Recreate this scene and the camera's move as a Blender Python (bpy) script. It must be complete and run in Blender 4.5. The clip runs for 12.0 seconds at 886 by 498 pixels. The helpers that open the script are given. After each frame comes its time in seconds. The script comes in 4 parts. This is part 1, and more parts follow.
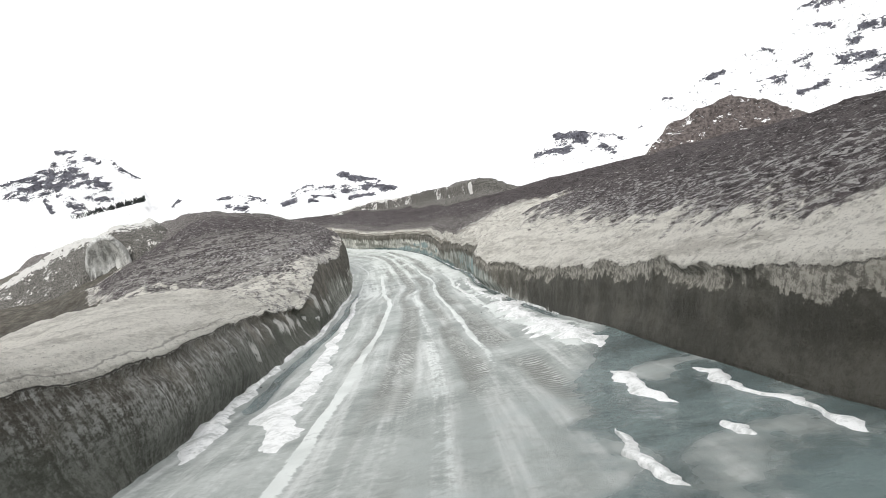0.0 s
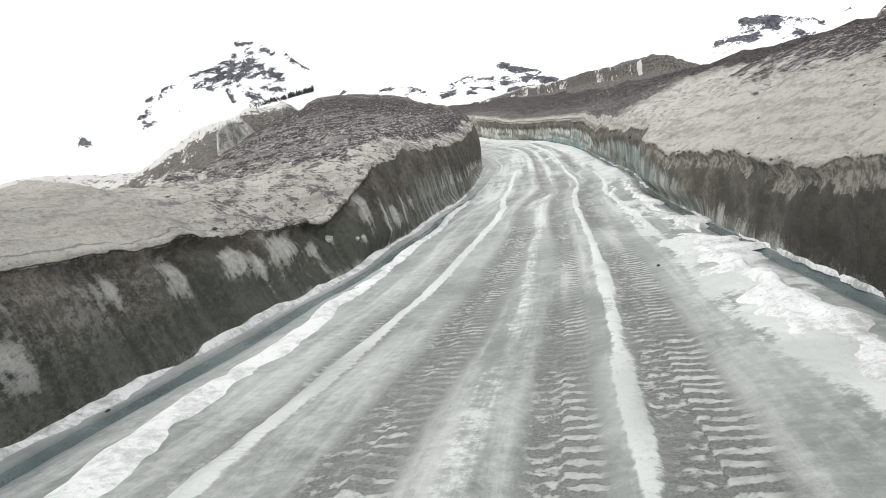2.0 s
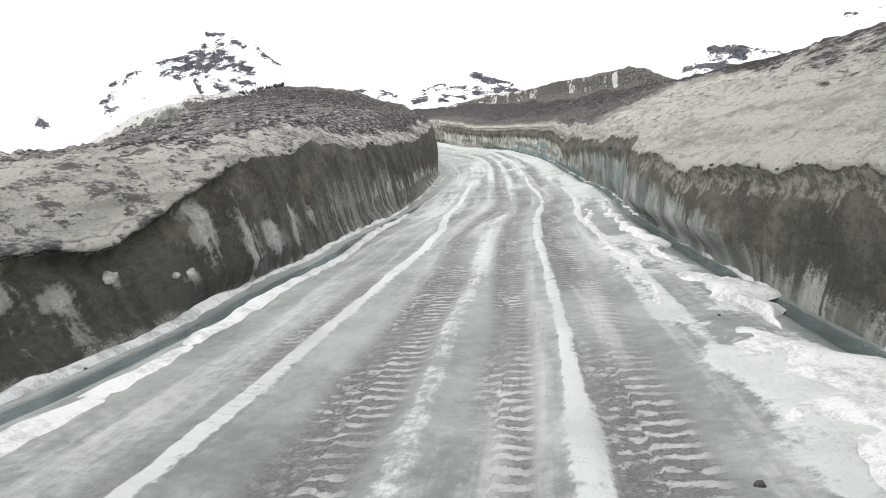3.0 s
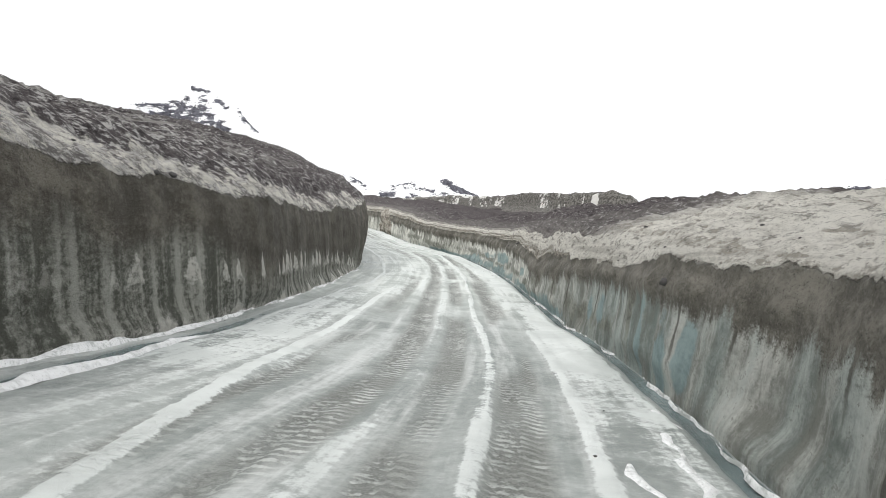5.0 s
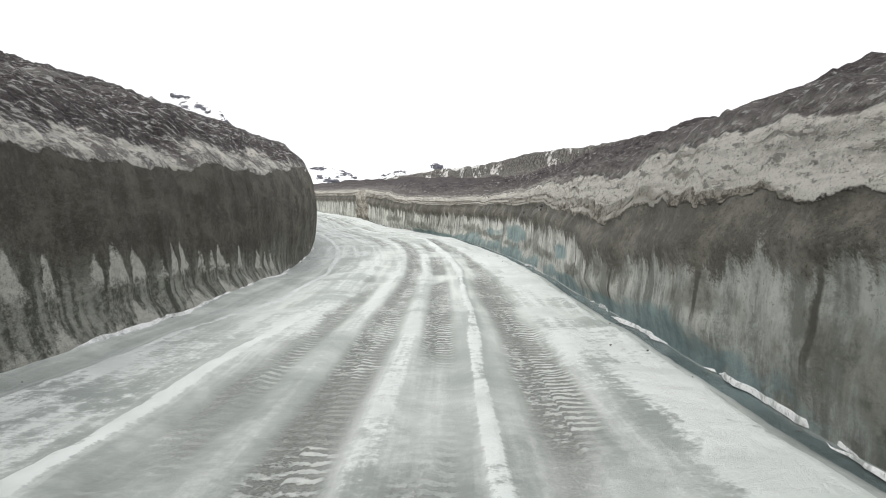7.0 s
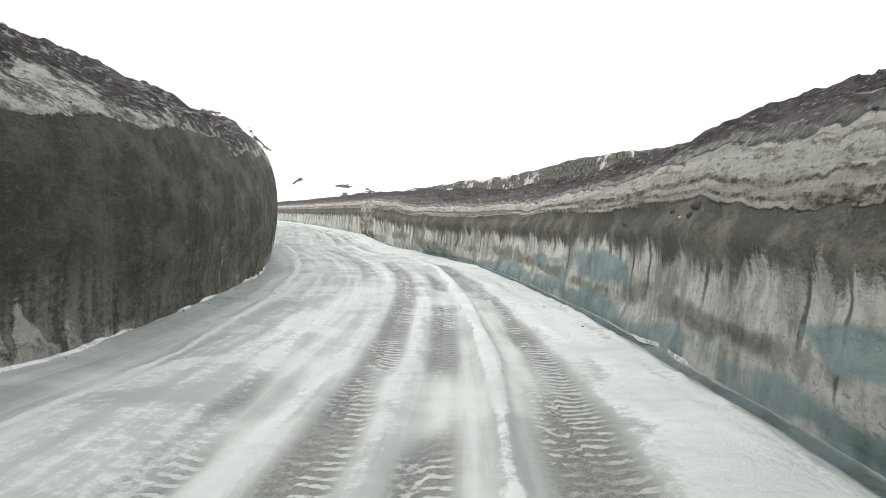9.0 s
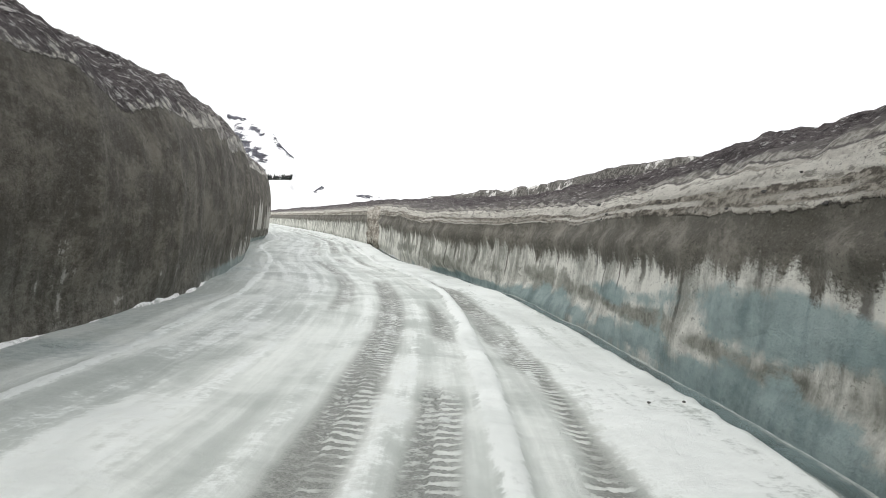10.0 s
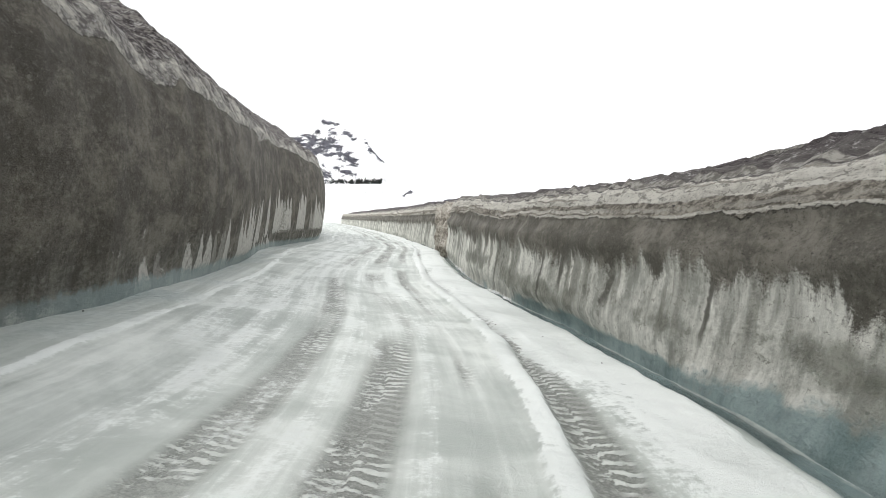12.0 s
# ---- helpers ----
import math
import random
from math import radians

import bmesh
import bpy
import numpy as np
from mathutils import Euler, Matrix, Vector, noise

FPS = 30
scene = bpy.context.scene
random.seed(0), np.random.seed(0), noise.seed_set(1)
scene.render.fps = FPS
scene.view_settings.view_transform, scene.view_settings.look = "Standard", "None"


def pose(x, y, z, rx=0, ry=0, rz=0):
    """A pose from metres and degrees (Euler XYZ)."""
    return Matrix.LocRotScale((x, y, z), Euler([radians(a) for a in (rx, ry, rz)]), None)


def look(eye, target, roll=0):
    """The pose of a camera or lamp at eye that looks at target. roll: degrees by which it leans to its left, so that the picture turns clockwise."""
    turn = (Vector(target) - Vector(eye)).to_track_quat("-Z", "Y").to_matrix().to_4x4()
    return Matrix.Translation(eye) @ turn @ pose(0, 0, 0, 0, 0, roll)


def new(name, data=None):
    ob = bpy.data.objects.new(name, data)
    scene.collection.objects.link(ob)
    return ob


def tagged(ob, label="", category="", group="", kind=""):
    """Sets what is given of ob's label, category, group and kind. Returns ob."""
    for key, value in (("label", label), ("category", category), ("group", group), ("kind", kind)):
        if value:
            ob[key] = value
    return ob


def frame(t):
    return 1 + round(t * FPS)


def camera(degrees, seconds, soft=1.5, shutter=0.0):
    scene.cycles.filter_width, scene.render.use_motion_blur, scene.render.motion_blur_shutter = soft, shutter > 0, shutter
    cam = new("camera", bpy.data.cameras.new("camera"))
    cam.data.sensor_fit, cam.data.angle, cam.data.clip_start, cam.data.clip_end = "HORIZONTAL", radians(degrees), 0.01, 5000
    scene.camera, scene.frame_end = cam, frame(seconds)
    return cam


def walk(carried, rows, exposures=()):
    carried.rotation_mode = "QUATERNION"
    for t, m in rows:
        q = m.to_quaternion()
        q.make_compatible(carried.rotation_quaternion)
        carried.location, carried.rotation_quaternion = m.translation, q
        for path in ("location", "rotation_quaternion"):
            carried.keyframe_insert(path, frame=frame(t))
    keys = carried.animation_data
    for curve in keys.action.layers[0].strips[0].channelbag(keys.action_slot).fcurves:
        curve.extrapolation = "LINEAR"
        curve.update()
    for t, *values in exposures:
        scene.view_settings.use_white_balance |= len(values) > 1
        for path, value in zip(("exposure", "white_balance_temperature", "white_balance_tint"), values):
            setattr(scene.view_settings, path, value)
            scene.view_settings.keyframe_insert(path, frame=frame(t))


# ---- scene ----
cam = camera(67.1, 12.0, soft=0.8)
# seconds, eye, target, roll
PATH = [
    (0, (-0.09, 0.02, 1.90), (-0.19, 9.96, 0.80), -12.1),
    (0.1, (-0.06, 0.62, 1.79), (-0.94, 10.51, 0.59), -6.2),
    (0.2, (-0.02, 1.22, 1.68), (-1.22, 11.06, 0.37), -8.1),
    (0.3, (0.00, 1.83, 1.57), (-1.48, 11.58, -0.08), 0.0),
    (0.5, (0.06, 3.07, 1.36), (-1.52, 12.76, -0.53), 1.4),
    (1, (0.14, 6.24, 0.85), (-1.49, 15.95, -0.90), -2.0),
    (1.5, (0.16, 9.51, 0.37), (-1.37, 19.16, -1.79), -0.5),
    (1.7, (0.15, 10.84, 0.18), (-1.55, 20.48, -1.83), -5.5),
    (1.8, (0.14, 11.50, 0.09), (-1.70, 21.14, -1.85), -8.4),
    (1.9, (0.13, 12.16, -0.01), (-1.89, 21.75, -1.99), -16.9),
    (2, (0.11, 12.83, -0.10), (-2.51, 22.24, -2.23), -11.9),
    (2.1, (0.10, 13.49, -0.19), (-2.82, 22.81, -2.35), -19.4),
    (2.2, (0.07, 14.15, -0.28), (-2.98, 23.44, -2.39), -15.8),
    (2.5, (-0.01, 16.13, -0.55), (-2.90, 25.48, -2.60), -11.9),
    (2.7, (-0.08, 17.45, -0.73), (-2.76, 26.86, -2.78), -7.0),
    (3, (-0.21, 19.39, -0.99), (-2.29, 28.94, -3.12), -7.9),
    (3.5, (-0.49, 22.56, -1.43), (-1.88, 32.32, -3.07), -4.1),
    (3.7, (-0.63, 23.79, -1.61), (-1.79, 33.60, -3.14), -6.2),
    (5.3, (-1.25, 35.69, -2.60), (-2.57, 45.58, -3.21), 5.1),
    (5.5, (-1.37, 37.22, -2.75), (-2.48, 47.13, -3.48), 3.3),
    (6, (-1.69, 40.93, -3.10), (-2.72, 50.85, -3.86), 3.8),
    (6.5, (-2.01, 44.48, -3.40), (-3.19, 54.36, -4.38), 1.9),
    (7, (-2.33, 47.87, -3.67), (-3.59, 57.75, -4.57), -1.3),
    (7.5, (-2.66, 51.09, -3.89), (-4.07, 60.95, -4.70), -1.6),
    (7.7, (-2.79, 52.33, -3.97), (-4.26, 62.19, -4.70), -0.2),
    (9.3, (-4.13, 63.28, -4.50), (-5.80, 73.13, -5.01), 0.5),
    (9.5, (-4.34, 64.82, -4.58), (-6.11, 74.65, -5.02), 1.9),
    (10, (-4.88, 68.53, -4.72), (-6.76, 78.34, -5.11), 2.5),
    (10.5, (-5.44, 72.00, -4.81), (-7.68, 81.74, -5.18), 2.1),
    (11, (-6.03, 75.17, -4.88), (-8.61, 84.83, -5.27), 3.3),
    (11.5, (-6.64, 77.97, -4.92), (-9.48, 87.56, -5.32), 2.1),
    (12, (-7.27, 80.34, -4.97), (-10.41, 89.83, -5.35), 3.5),
]
walk(cam, [(t, look(eye, target, roll)) for t, eye, target, roll in PATH], exposures=((0.0, -0.04), (3.5, 0.0), (9.5, 0.03), (11.0, 0.12), (12.0, 0.13)))

# ---- world and sun: thin bright overcast over snow ----
world = bpy.data.worlds.new("world")
scene.world = world
world.use_nodes = True
wn, wl = world.node_tree.nodes, world.node_tree.links
wn.clear()
sky = wn.new("ShaderNodeTexSky")
sky.sky_type = "NISHITA"
sky.sun_disc = False
sky.sun_elevation, sky.sun_rotation = radians(48), radians(-135)
sky_level = wn.new("ShaderNodeVectorMath")
sky_level.operation = "SCALE"
sky_level.inputs["Scale"].default_value = 0.9
cloud_place = wn.new("ShaderNodeTexCoord")
cloud = wn.new("ShaderNodeTexNoise")
cloud.inputs["Scale"].default_value, cloud.inputs["Detail"].default_value = 3.2, 5
cloud_ramp = wn.new("ShaderNodeValToRGB")
cloud_ramp.color_ramp.elements[0].position, cloud_ramp.color_ramp.elements[1].position = 0.24, 0.34
cloud_ramp.color_ramp.elements[0].color = (0.55, 0.55, 0.55, 1)
cloud_mix = wn.new("ShaderNodeMix")
cloud_mix.data_type = "RGBA"
cloud_mix.inputs["B"].default_value = (11.6, 11.7, 11.9, 1)
background = wn.new("ShaderNodeBackground")
background.inputs["Strength"].default_value = 0.1
world_out = wn.new("ShaderNodeOutputWorld")
wl.new(sky.outputs[0], sky_level.inputs[0])
wl.new(cloud_place.outputs["Generated"], cloud.inputs["Vector"])
wl.new(cloud.outputs["Fac"], cloud_ramp.inputs[0])
wl.new(cloud_ramp.outputs["Color"], cloud_mix.inputs["Factor"])
wl.new(sky_level.outputs[0], cloud_mix.inputs["A"])
wl.new(cloud_mix.outputs["Result"], background.inputs["Color"])
wl.new(background.outputs[0], world_out.inputs[0])

sun = new("sun", bpy.data.lights.new("sun", "SUN"))
sun.data.energy, sun.data.angle, sun.data.color = 1.2, radians(14), (1.0, 0.97, 0.93)
sun.matrix_world = look((-70, -30, 110), (0, 40, 0))


# ---- node helpers ----
class Nodes:
    """A small builder for procedural materials."""

    def __init__(self, name):
        self.mat = bpy.data.materials.new(name)
        self.mat.use_nodes = True
        self.tree = self.mat.node_tree
        self.n, self.l = self.tree.nodes, self.tree.links
        self.shader = self.n["Principled BSDF"]
        self.place = self.n.new("ShaderNodeTexCoord").outputs["Object"]

    def put(self, socket, value):
        if hasattr(value, "is_output"):
            self.l.new(value, socket)
        elif socket.type == "RGBA" and len(value) == 3:
            socket.default_value = (*value, 1)
        else:
            socket.default_value = value

    def attr(self, name):
        node = self.n.new("ShaderNodeAttribute")
        node.attribute_name = name
        return node.outputs["Fac"]

    def vec(self, x, y, z):
        node = self.n.new("ShaderNodeCombineXYZ")
        for i, v in enumerate((x, y, z)):
            self.put(node.inputs[i], v)
        return node.outputs[0]

    def split(self, v):
        node = self.n.new("ShaderNodeSeparateXYZ")
        self.put(node.inputs[0], v)
        return node.outputs

    def scaled(self, v, s):
        node = self.n.new("ShaderNodeVectorMath")
        node.operation = "MULTIPLY"
        self.put(node.inputs[0], v)
        node.inputs[1].default_value = s
        return node.outputs[0]

    def noise(self, v, scale, detail=4.0, rough=0.55, warp=0.0):
        node = self.n.new("ShaderNodeTexNoise")
        self.put(node.inputs["Vector"], v)
        node.inputs["Scale"].default_value, node.inputs["Detail"].default_value = scale, detail
        node.inputs["Roughness"].default_value, node.inputs["Distortion"].default_value = rough, warp
        return node.outputs["Fac"]

    def cells(self, v, scale, kind="F1"):
        node = self.n.new("ShaderNodeTexVoronoi")
        node.feature = kind
        self.put(node.inputs["Vector"], v)
        node.inputs["Scale"].default_value = scale
        return node.outputs["Distance"]

    def cell(self, v):
        """A random value for each whole number."""
        node = self.n.new("ShaderNodeTexWhiteNoise")
        node.noise_dimensions = "1D"
        self.put(node.inputs["W"], v)
        return node.outputs["Value"]

    def tongues(self, run, per_metre, warp, sharp=1.0, seed=0.0, least=0.25):
        """A row of pointed tongues of uneven height along the run: the height of the row, 0 to 1."""
        u = self.math("ADD", self.math("MULTIPLY_ADD", run, per_metre, seed), warp)
        tent = self.math("SUBTRACT", 1.0, self.math("ABSOLUTE", self.math("MULTIPLY_ADD", self.math("FRACT", u), 2.0, -1.0)))
        size = self.math("MULTIPLY_ADD", self.cell(self.math("FLOOR", u)), 1.0 - least, least)
        return self.math("MULTIPLY", self.math("POWER", tent, sharp), size)

    def math(self, op, a, b=0.0, c=0.0, clamp=False):
        node = self.n.new("ShaderNodeMath")
        node.operation, node.use_clamp = op, clamp
        for i, v in enumerate((a, b, c)):
            self.put(node.inputs[i], v)
        return node.outputs[0]

    def step(self, v, lo, hi, out0=0.0, out1=1.0):
        """Smooth step of v from lo to hi."""
        node = self.n.new("ShaderNodeMapRange")
        node.interpolation_type = "SMOOTHSTEP"
        for key, x in (("Value", v), ("From Min", lo), ("From Max", hi), ("To Min", out0), ("To Max", out1)):
            self.put(node.inputs[key], x)
        return node.outputs[0]

    def mix(self, fac, a, b):
        node = self.n.new("ShaderNodeMix")
        node.data_type = "RGBA"
        self.put(node.inputs["Factor"], fac)
        self.put(node.inputs[6], a)
        self.put(node.inputs[7], b)
        return node.outputs[2]

    def bump(self, height, strength=0.5, distance=0.05, under=None):
        node = self.n.new("ShaderNodeBump")
        node.inputs["Strength"].default_value, node.inputs["Distance"].default_value = strength, distance
        self.put(node.inputs["Height"], height)
        if under is not None:
            self.put(node.inputs["Normal"], under)
        return node.outputs[0]

    def done(self, colour, rough=0.8, normal=None, specular=0.3):
        self.put(self.shader.inputs["Base Color"], colour)
        self.put(self.shader.inputs["Roughness"], rough)
        self.put(self.shader.inputs["Specular IOR Level"], specular)
        if normal is not None:
            self.put(self.shader.inputs["Normal"], normal)
        return self.mat


# ---- plan: the road's two edges, its height, and the heights of both banks along y ----
def curve(*pairs, soft=1.0):
    """A smooth curve through pairs of y and value."""
    ys, vs = np.array(pairs, float).T

    def value(y):
        y = np.asarray(y, float)
        total = 0.0
        for shift, weight in ((-3, 1), (-2, 2), (-1, 3), (0, 4), (1, 3), (2, 2), (3, 1)):
            total = total + weight * np.interp(y + shift * soft, ys, vs)
        return total / 16
    return value


road_z = curve((-30, 4.0), (-10, 1.6), (0, 0.2), (6, -0.85), (16, -2.2), (22.5, -3.13), (36, -4.3), (44.5, -5.1),
               (52, -5.67), (63, -6.2), (72, -6.51), (80, -6.67), (100, -6.75), (125, -6.8), (300, -7.2), soft=2.0)
left_x = curve((-30, -4.0), (10, -4.7), (18, -5.85), (24, -6.15), (30, -6.3), (35, -6.75), (41, -7.4), (49, -8.05), (54, -8.45), (58.5, -9.2), (66.5, -10.1),
               (72, -11.2), (76, -12.0), (80, -13.0), (84, -14.25), (91, -17.0), (98, -20.0), (110, -26.8), (125, -32), (140, -40), (160, -55), (300, -170), soft=1.8)
right_x = curve((-30, 3.9), (10, 2.9), (16, 2.52), (25, 2.0), (30, 1.62), (35, 1.05), (39, 1.1), (44, 1.15), (49, 0.66), (54, 0.0), (58.4, -0.4), (61, -0.72), (65, -1.3), (71, -2.0),
                (76, -3.0), (81, -4.15), (87, -6.1), (92.5, -8.6), (98, -11.7), (115, -18.5), (123, -21.4), (160, -40), (235, -82), (300, -120), soft=1.6)
left_face = curve((-30, 1.5), (10, 1.42), (17, 1.6), (21, 1.6), (25, 1.45), (27, 1.15), (28.5, 1.3), (29.8, 1.9), (32, 2.25), (35, 2.62), (39, 2.7), (46, 2.85), (54, 2.95), (60, 3.02), (65, 3.15), (70, 3.45), (76, 3.8), (84, 4.15), (90, 4.35), (96, 4.5), (114, 5.4), (300, 5.4), soft=0.5)
left_3 = curve((-30, 1.9), (8, 1.85), (12, 1.95), (14, 2.35), (16.5, 2.9), (20, 3.1), (24, 2.8), (27, 2.6), (30, 2.75), (33, 3.1), (37, 3.8), (49, 4.65), (55, 5.0), (63, 5.15), (71, 5.45), (78, 5.65), (84, 6.0), (94, 6.55), (116, 7.6), (300, 8))
left_6 = curve((-30, 1.3), (8, 1.1), (12, 1.3), (14, 1.9), (16.5, 2.8), (20, 3.0), (24, 2.5), (28, 2.45), (34, 3.1), (38, 3.55), (45, 4.75), (53, 5.55), (61, 6.0), (67, 6.3), (74, 6.65), (80, 6.95), (88, 7.6), (98, 8.1), (116, 9.2), (130, 9.8), (300, 10))
left_10 = curve((-30, 0.3), (10, 0.4), (18, 0.9), (24, 1.3), (29, 2.2), (34, 2.9), (38, 3.5), (48, 5.4), (58, 6.25), (70, 7.2), (80, 7.9), (92, 9.0), (100, 9.5), (130, 10.8), (300, 11))
left_16 = curve((-30, -0.2), (20, 0.0), (28, 0.9), (38, 2.2), (44, 2.9), (54, 5.5), (68, 8.0), (80, 9.2), (100, 10.4), (130, 11.2), (300, 11))
left_crest = curve((-30, 1.95), (10, 1.9), (17, 2.05), (21, 2.05), (25, 1.95), (27, 1.8), (29.8, 2.3), (32, 2.65), (35, 3.05), (39, 3.15), (46, 3.3), (54, 3.42), (64, 3.65), (70, 4.0), (76, 4.4), (84, 4.9), (90, 5.2), (96, 5.45), (114, 6.3), (300, 6.3))
right_face = curve((-30, 1.2), (12, 1.15), (17, 1.13), (22, 1.2), (26, 1.18), (30, 1.3), (33, 1.38), (35.5, 1.6), (38, 1.78), (42, 2.02), (46, 2.02), (50, 1.92), (56, 1.88), (60, 1.82), (65, 1.85), (69, 2.05), (73, 2.17), (79, 2.15), (86, 2.04), (92, 1.95), (98, 1.98), (106, 2.3), (125, 2.5), (300, 2.5), soft=0.6)
right_crest = curve((-30, 1.5), (8, 1.42), (16, 1.32), (25, 1.5), (34, 1.75), (42, 2.4), (50, 2.8), (57, 3.05), (64, 3.1), (74, 3.05), (79, 2.85), (85, 2.62), (98, 2.6), (112, 3.2), (125, 3.4), (300, 3.4))
right_4 = curve((-30, 2.0), (10, 2.3), (22, 2.8), (35, 3.3), (45, 3.7), (52, 3.95), (58, 4.25), (64, 4.42), (70, 4.55), (77, 4.38), (82, 4.2), (86, 3.95), (92, 3.35), (96, 3.05), (100, 3.1), (125, 3.8), (140, 4.2), (300, 4))
right_12 = curve((-30, 3.2), (21, 4.0), (38, 4.2), (50, 4.6), (56, 4.75), (62, 4.85), (72, 4.9), (80, 4.5), (97, 3.6), (125, 4.2), (165, 5), (300, 5))
right_25 = curve((-30, 4.6), (38, 5.5), (50, 5.5), (75, 5.8), (85, 5.2), (95, 4.4), (105, 4.0), (128, 3.0), (160, 3.4), (300, 4))

# heights at which the mud of the cut faces ends and the bare ice begins, and how far its edge swings
right_mud = curve((-30, -0.4), (12, -0.35), (17, -0.1), (22, 0.1), (27, 0.2), (29, 0.5), (31.5, 0.92), (36, 1.0), (42, 1.3), (46, 1.3), (49, 1.36), (53, 1.4), (56, 1.1), (58.6, 1.15), (59.8, 1.05), (60.7, 0.66), (61.6, 0.66), (62.8, 1.05), (65, 1.3), (72, 1.42), (80, 1.4), (90, 1.28), (100, 1.32), (125, 1.7), (300, 1.6))
right_swing = curve((-30, 0.1), (20, 0.2), (30, 0.4), (38, 0.5), (44, 0.36), (56, 0.4), (63, 0.55), (75, 0.45), (90, 0.55), (300, 0.5))
right_pale = curve((-30, 0.5), (30, 0.42), (36, 0.38), (43, 0.5), (47, 0.36), (56, 0.36), (61, 0.5), (66, 0.75), (80, 0.9), (100, 1.0), (300, 1.0))
right_blue = curve((-30, 0), (28, 0.0), (31, 0.75), (36, 0.75), (39, 0.5), (42, 0.95), (47, 0.9), (50, 0.6), (56, 0.3), (60, 0.15), (80, 0.1), (300, 0.1))
left_teeth = curve((-30, 0), (16, 0.03), (20, 0.12), (28, 0.2), (36, 0.3), (44, 0.3), (50, 0.42), (56, 0.48), (62, 0.5), (67, 0.38), (72, 0.1), (84, 0.1), (88, 0.35), (94, 0.6), (104, 0.8), (300, 0.8))
left_tips = curve((-30, 0), (30, 0), (33, 1.4), (36, 1.42), (48, 1.45), (60, 1.42), (66, 1.2), (70, 0.6), (73, 0), (86, 0), (91, 0.9), (97, 1.5), (102, 2.3), (108, 2.7), (114, 3.0), (300, 3.0))


def blotches(y, h, spots, drop=1.0):
    """1 at the middle of each spot (y, height, half length, half height), 0 at its rim, less outside; drop: how much further it reaches down than up."""
    total = -9.0 + 0.0 * y
    for y0, h0, long, tall in spots:
        total = np.maximum(total, 1 - np.hypot((y - y0) / long, (h - h0) / np.where(h < h0, drop, 1.0) / tall))
    return np.clip(total, -1.5, 1)


CLEAR_ICE = ((57.0, 0.08, 3.4, 0.5), (61.5, 0.05, 3.5, 0.3), (66, 0.1, 6, 0.30), (76.2, 0.95, 2.6, 0.36), (76, 0.12, 7, 0.36), (81, 0.85, 2.0, 0.22), (85.5, 0.1, 4.5, 0.42), (92, 0.05, 7, 0.22), (42.9, 0.6, 0.3, 0.8), (44.0, 0.5, 0.35, 0.9), (45.3, 0.6, 0.25, 0.8), (49.5, 0.8, 0.6, 0.45), (50.8, 0.7, 0.5, 0.4), (66.5, 0.85, 1.2, 0.25))
OLIVE_ICE = ((61.2, 0.75, 0.9, 0.3), (64.2, 0.5, 1.8, 0.16), (70, 0.62, 4, 0.2), (73.6, 0.55, 1.2, 0.4), (75.5, 0.44, 1.1, 0.16), (77.2, 0.52, 1.3, 0.16), (79, 0.60, 1.4, 0.15), (81, 0.66, 1.5, 0.15), (83, 0.66, 1.5, 0.2), (86, 0.72, 2, 0.3), (89.2, 0.62, 1.8, 0.28), (94, 0.55, 2.4, 0.3), (97, 0.55, 1.6, 0.3), (103, 0.7, 4, 0.3), (36.5, 0.35, 1.2, 0.3), (46.35, 0.8, 0.28, 0.7), (48.8, 0.55, 1.4, 0.3), (52, 0.5, 3, 0.4), (56.4, 0.8, 1.6, 0.25))
SPLASHES = ((24.9, 1.02, 0.8, 0.45), (21.1, 1.2, 0.45, 0.28), (22.9, 1.15, 0.4, 0.2), (17.7, 0.82, 0.35, 0.26), (27.2, 0.8, 0.28, 0.12), (28.7, 0.54, 0.3, 0.15), (29.4, 1.35, 0.6, 0.6), (30.7, 1.0, 0.5, 0.62), (19.7, 1.2, 0.35, 0.2),
            (33.7, 1.05, 0.38, 0.5), (35.1, 1.05, 0.3, 0.42), (32.0, 0.9, 0.4, 0.3), (23.6, 0.85, 0.4, 0.3), (26.2, 0.7, 0.5, 0.25))

# ---- smooth value noise on arrays ----
LATTICE = np.random.RandomState(7).rand(64, 64, 64)


def soft_noise(x, y, z):
    x, y, z = (np.asarray(v, float) + np.zeros_like(np.asarray(x, float) + y + z) for v in (x, y, z))
    i, j, k = (np.floor(v).astype(int) for v in (x, y, z))
    u, v, w = x - i, y - j, z - k
    u, v, w = (a * a * (3 - 2 * a) for a in (u, v, w))
    total = 0
    for a in (0, 1):
        for b in (0, 1):
            for c in (0, 1):
                weight = (u if a else 1 - u) * (v if b else 1 - v) * (w if c else 1 - w)
                total = total + weight * LATTICE[(i + a) % 64, (j + b) % 64, (k + c) % 64]
    return total * 2 - 1


def rough_noise(x, y, z, octaves=4, gain=0.5):
    total, size = 0, 1.0
    for o in range(octaves):
        total = total + size * soft_noise(x * 2**o + 17.3 * o, y * 2**o + 5.1 * o, z * 2**o + 9.7 * o)
        size *= gain
    return total


def smooth(x, lo, hi):
    t = np.clip((np.asarray(x, float) - lo) / (hi - lo), 0, 1)
    return t * t * (3 - 2 * t)


def sheet(name, points, material, attributes=(), parent=None, flip=False):
    """A mesh over a grid of points (rows x columns x 3), with float attributes on its corners."""
    rows, cols = points.shape[:2]
    index = np.arange(rows * cols).reshape(rows, cols)
    quads = np.stack([index[:-1, :-1], index[:-1, 1:], index[1:, 1:], index[1:, :-1]], -1).reshape(-1, 4)
    if flip:
        quads = quads[:, ::-1]
    mesh = bpy.data.meshes.new(name)
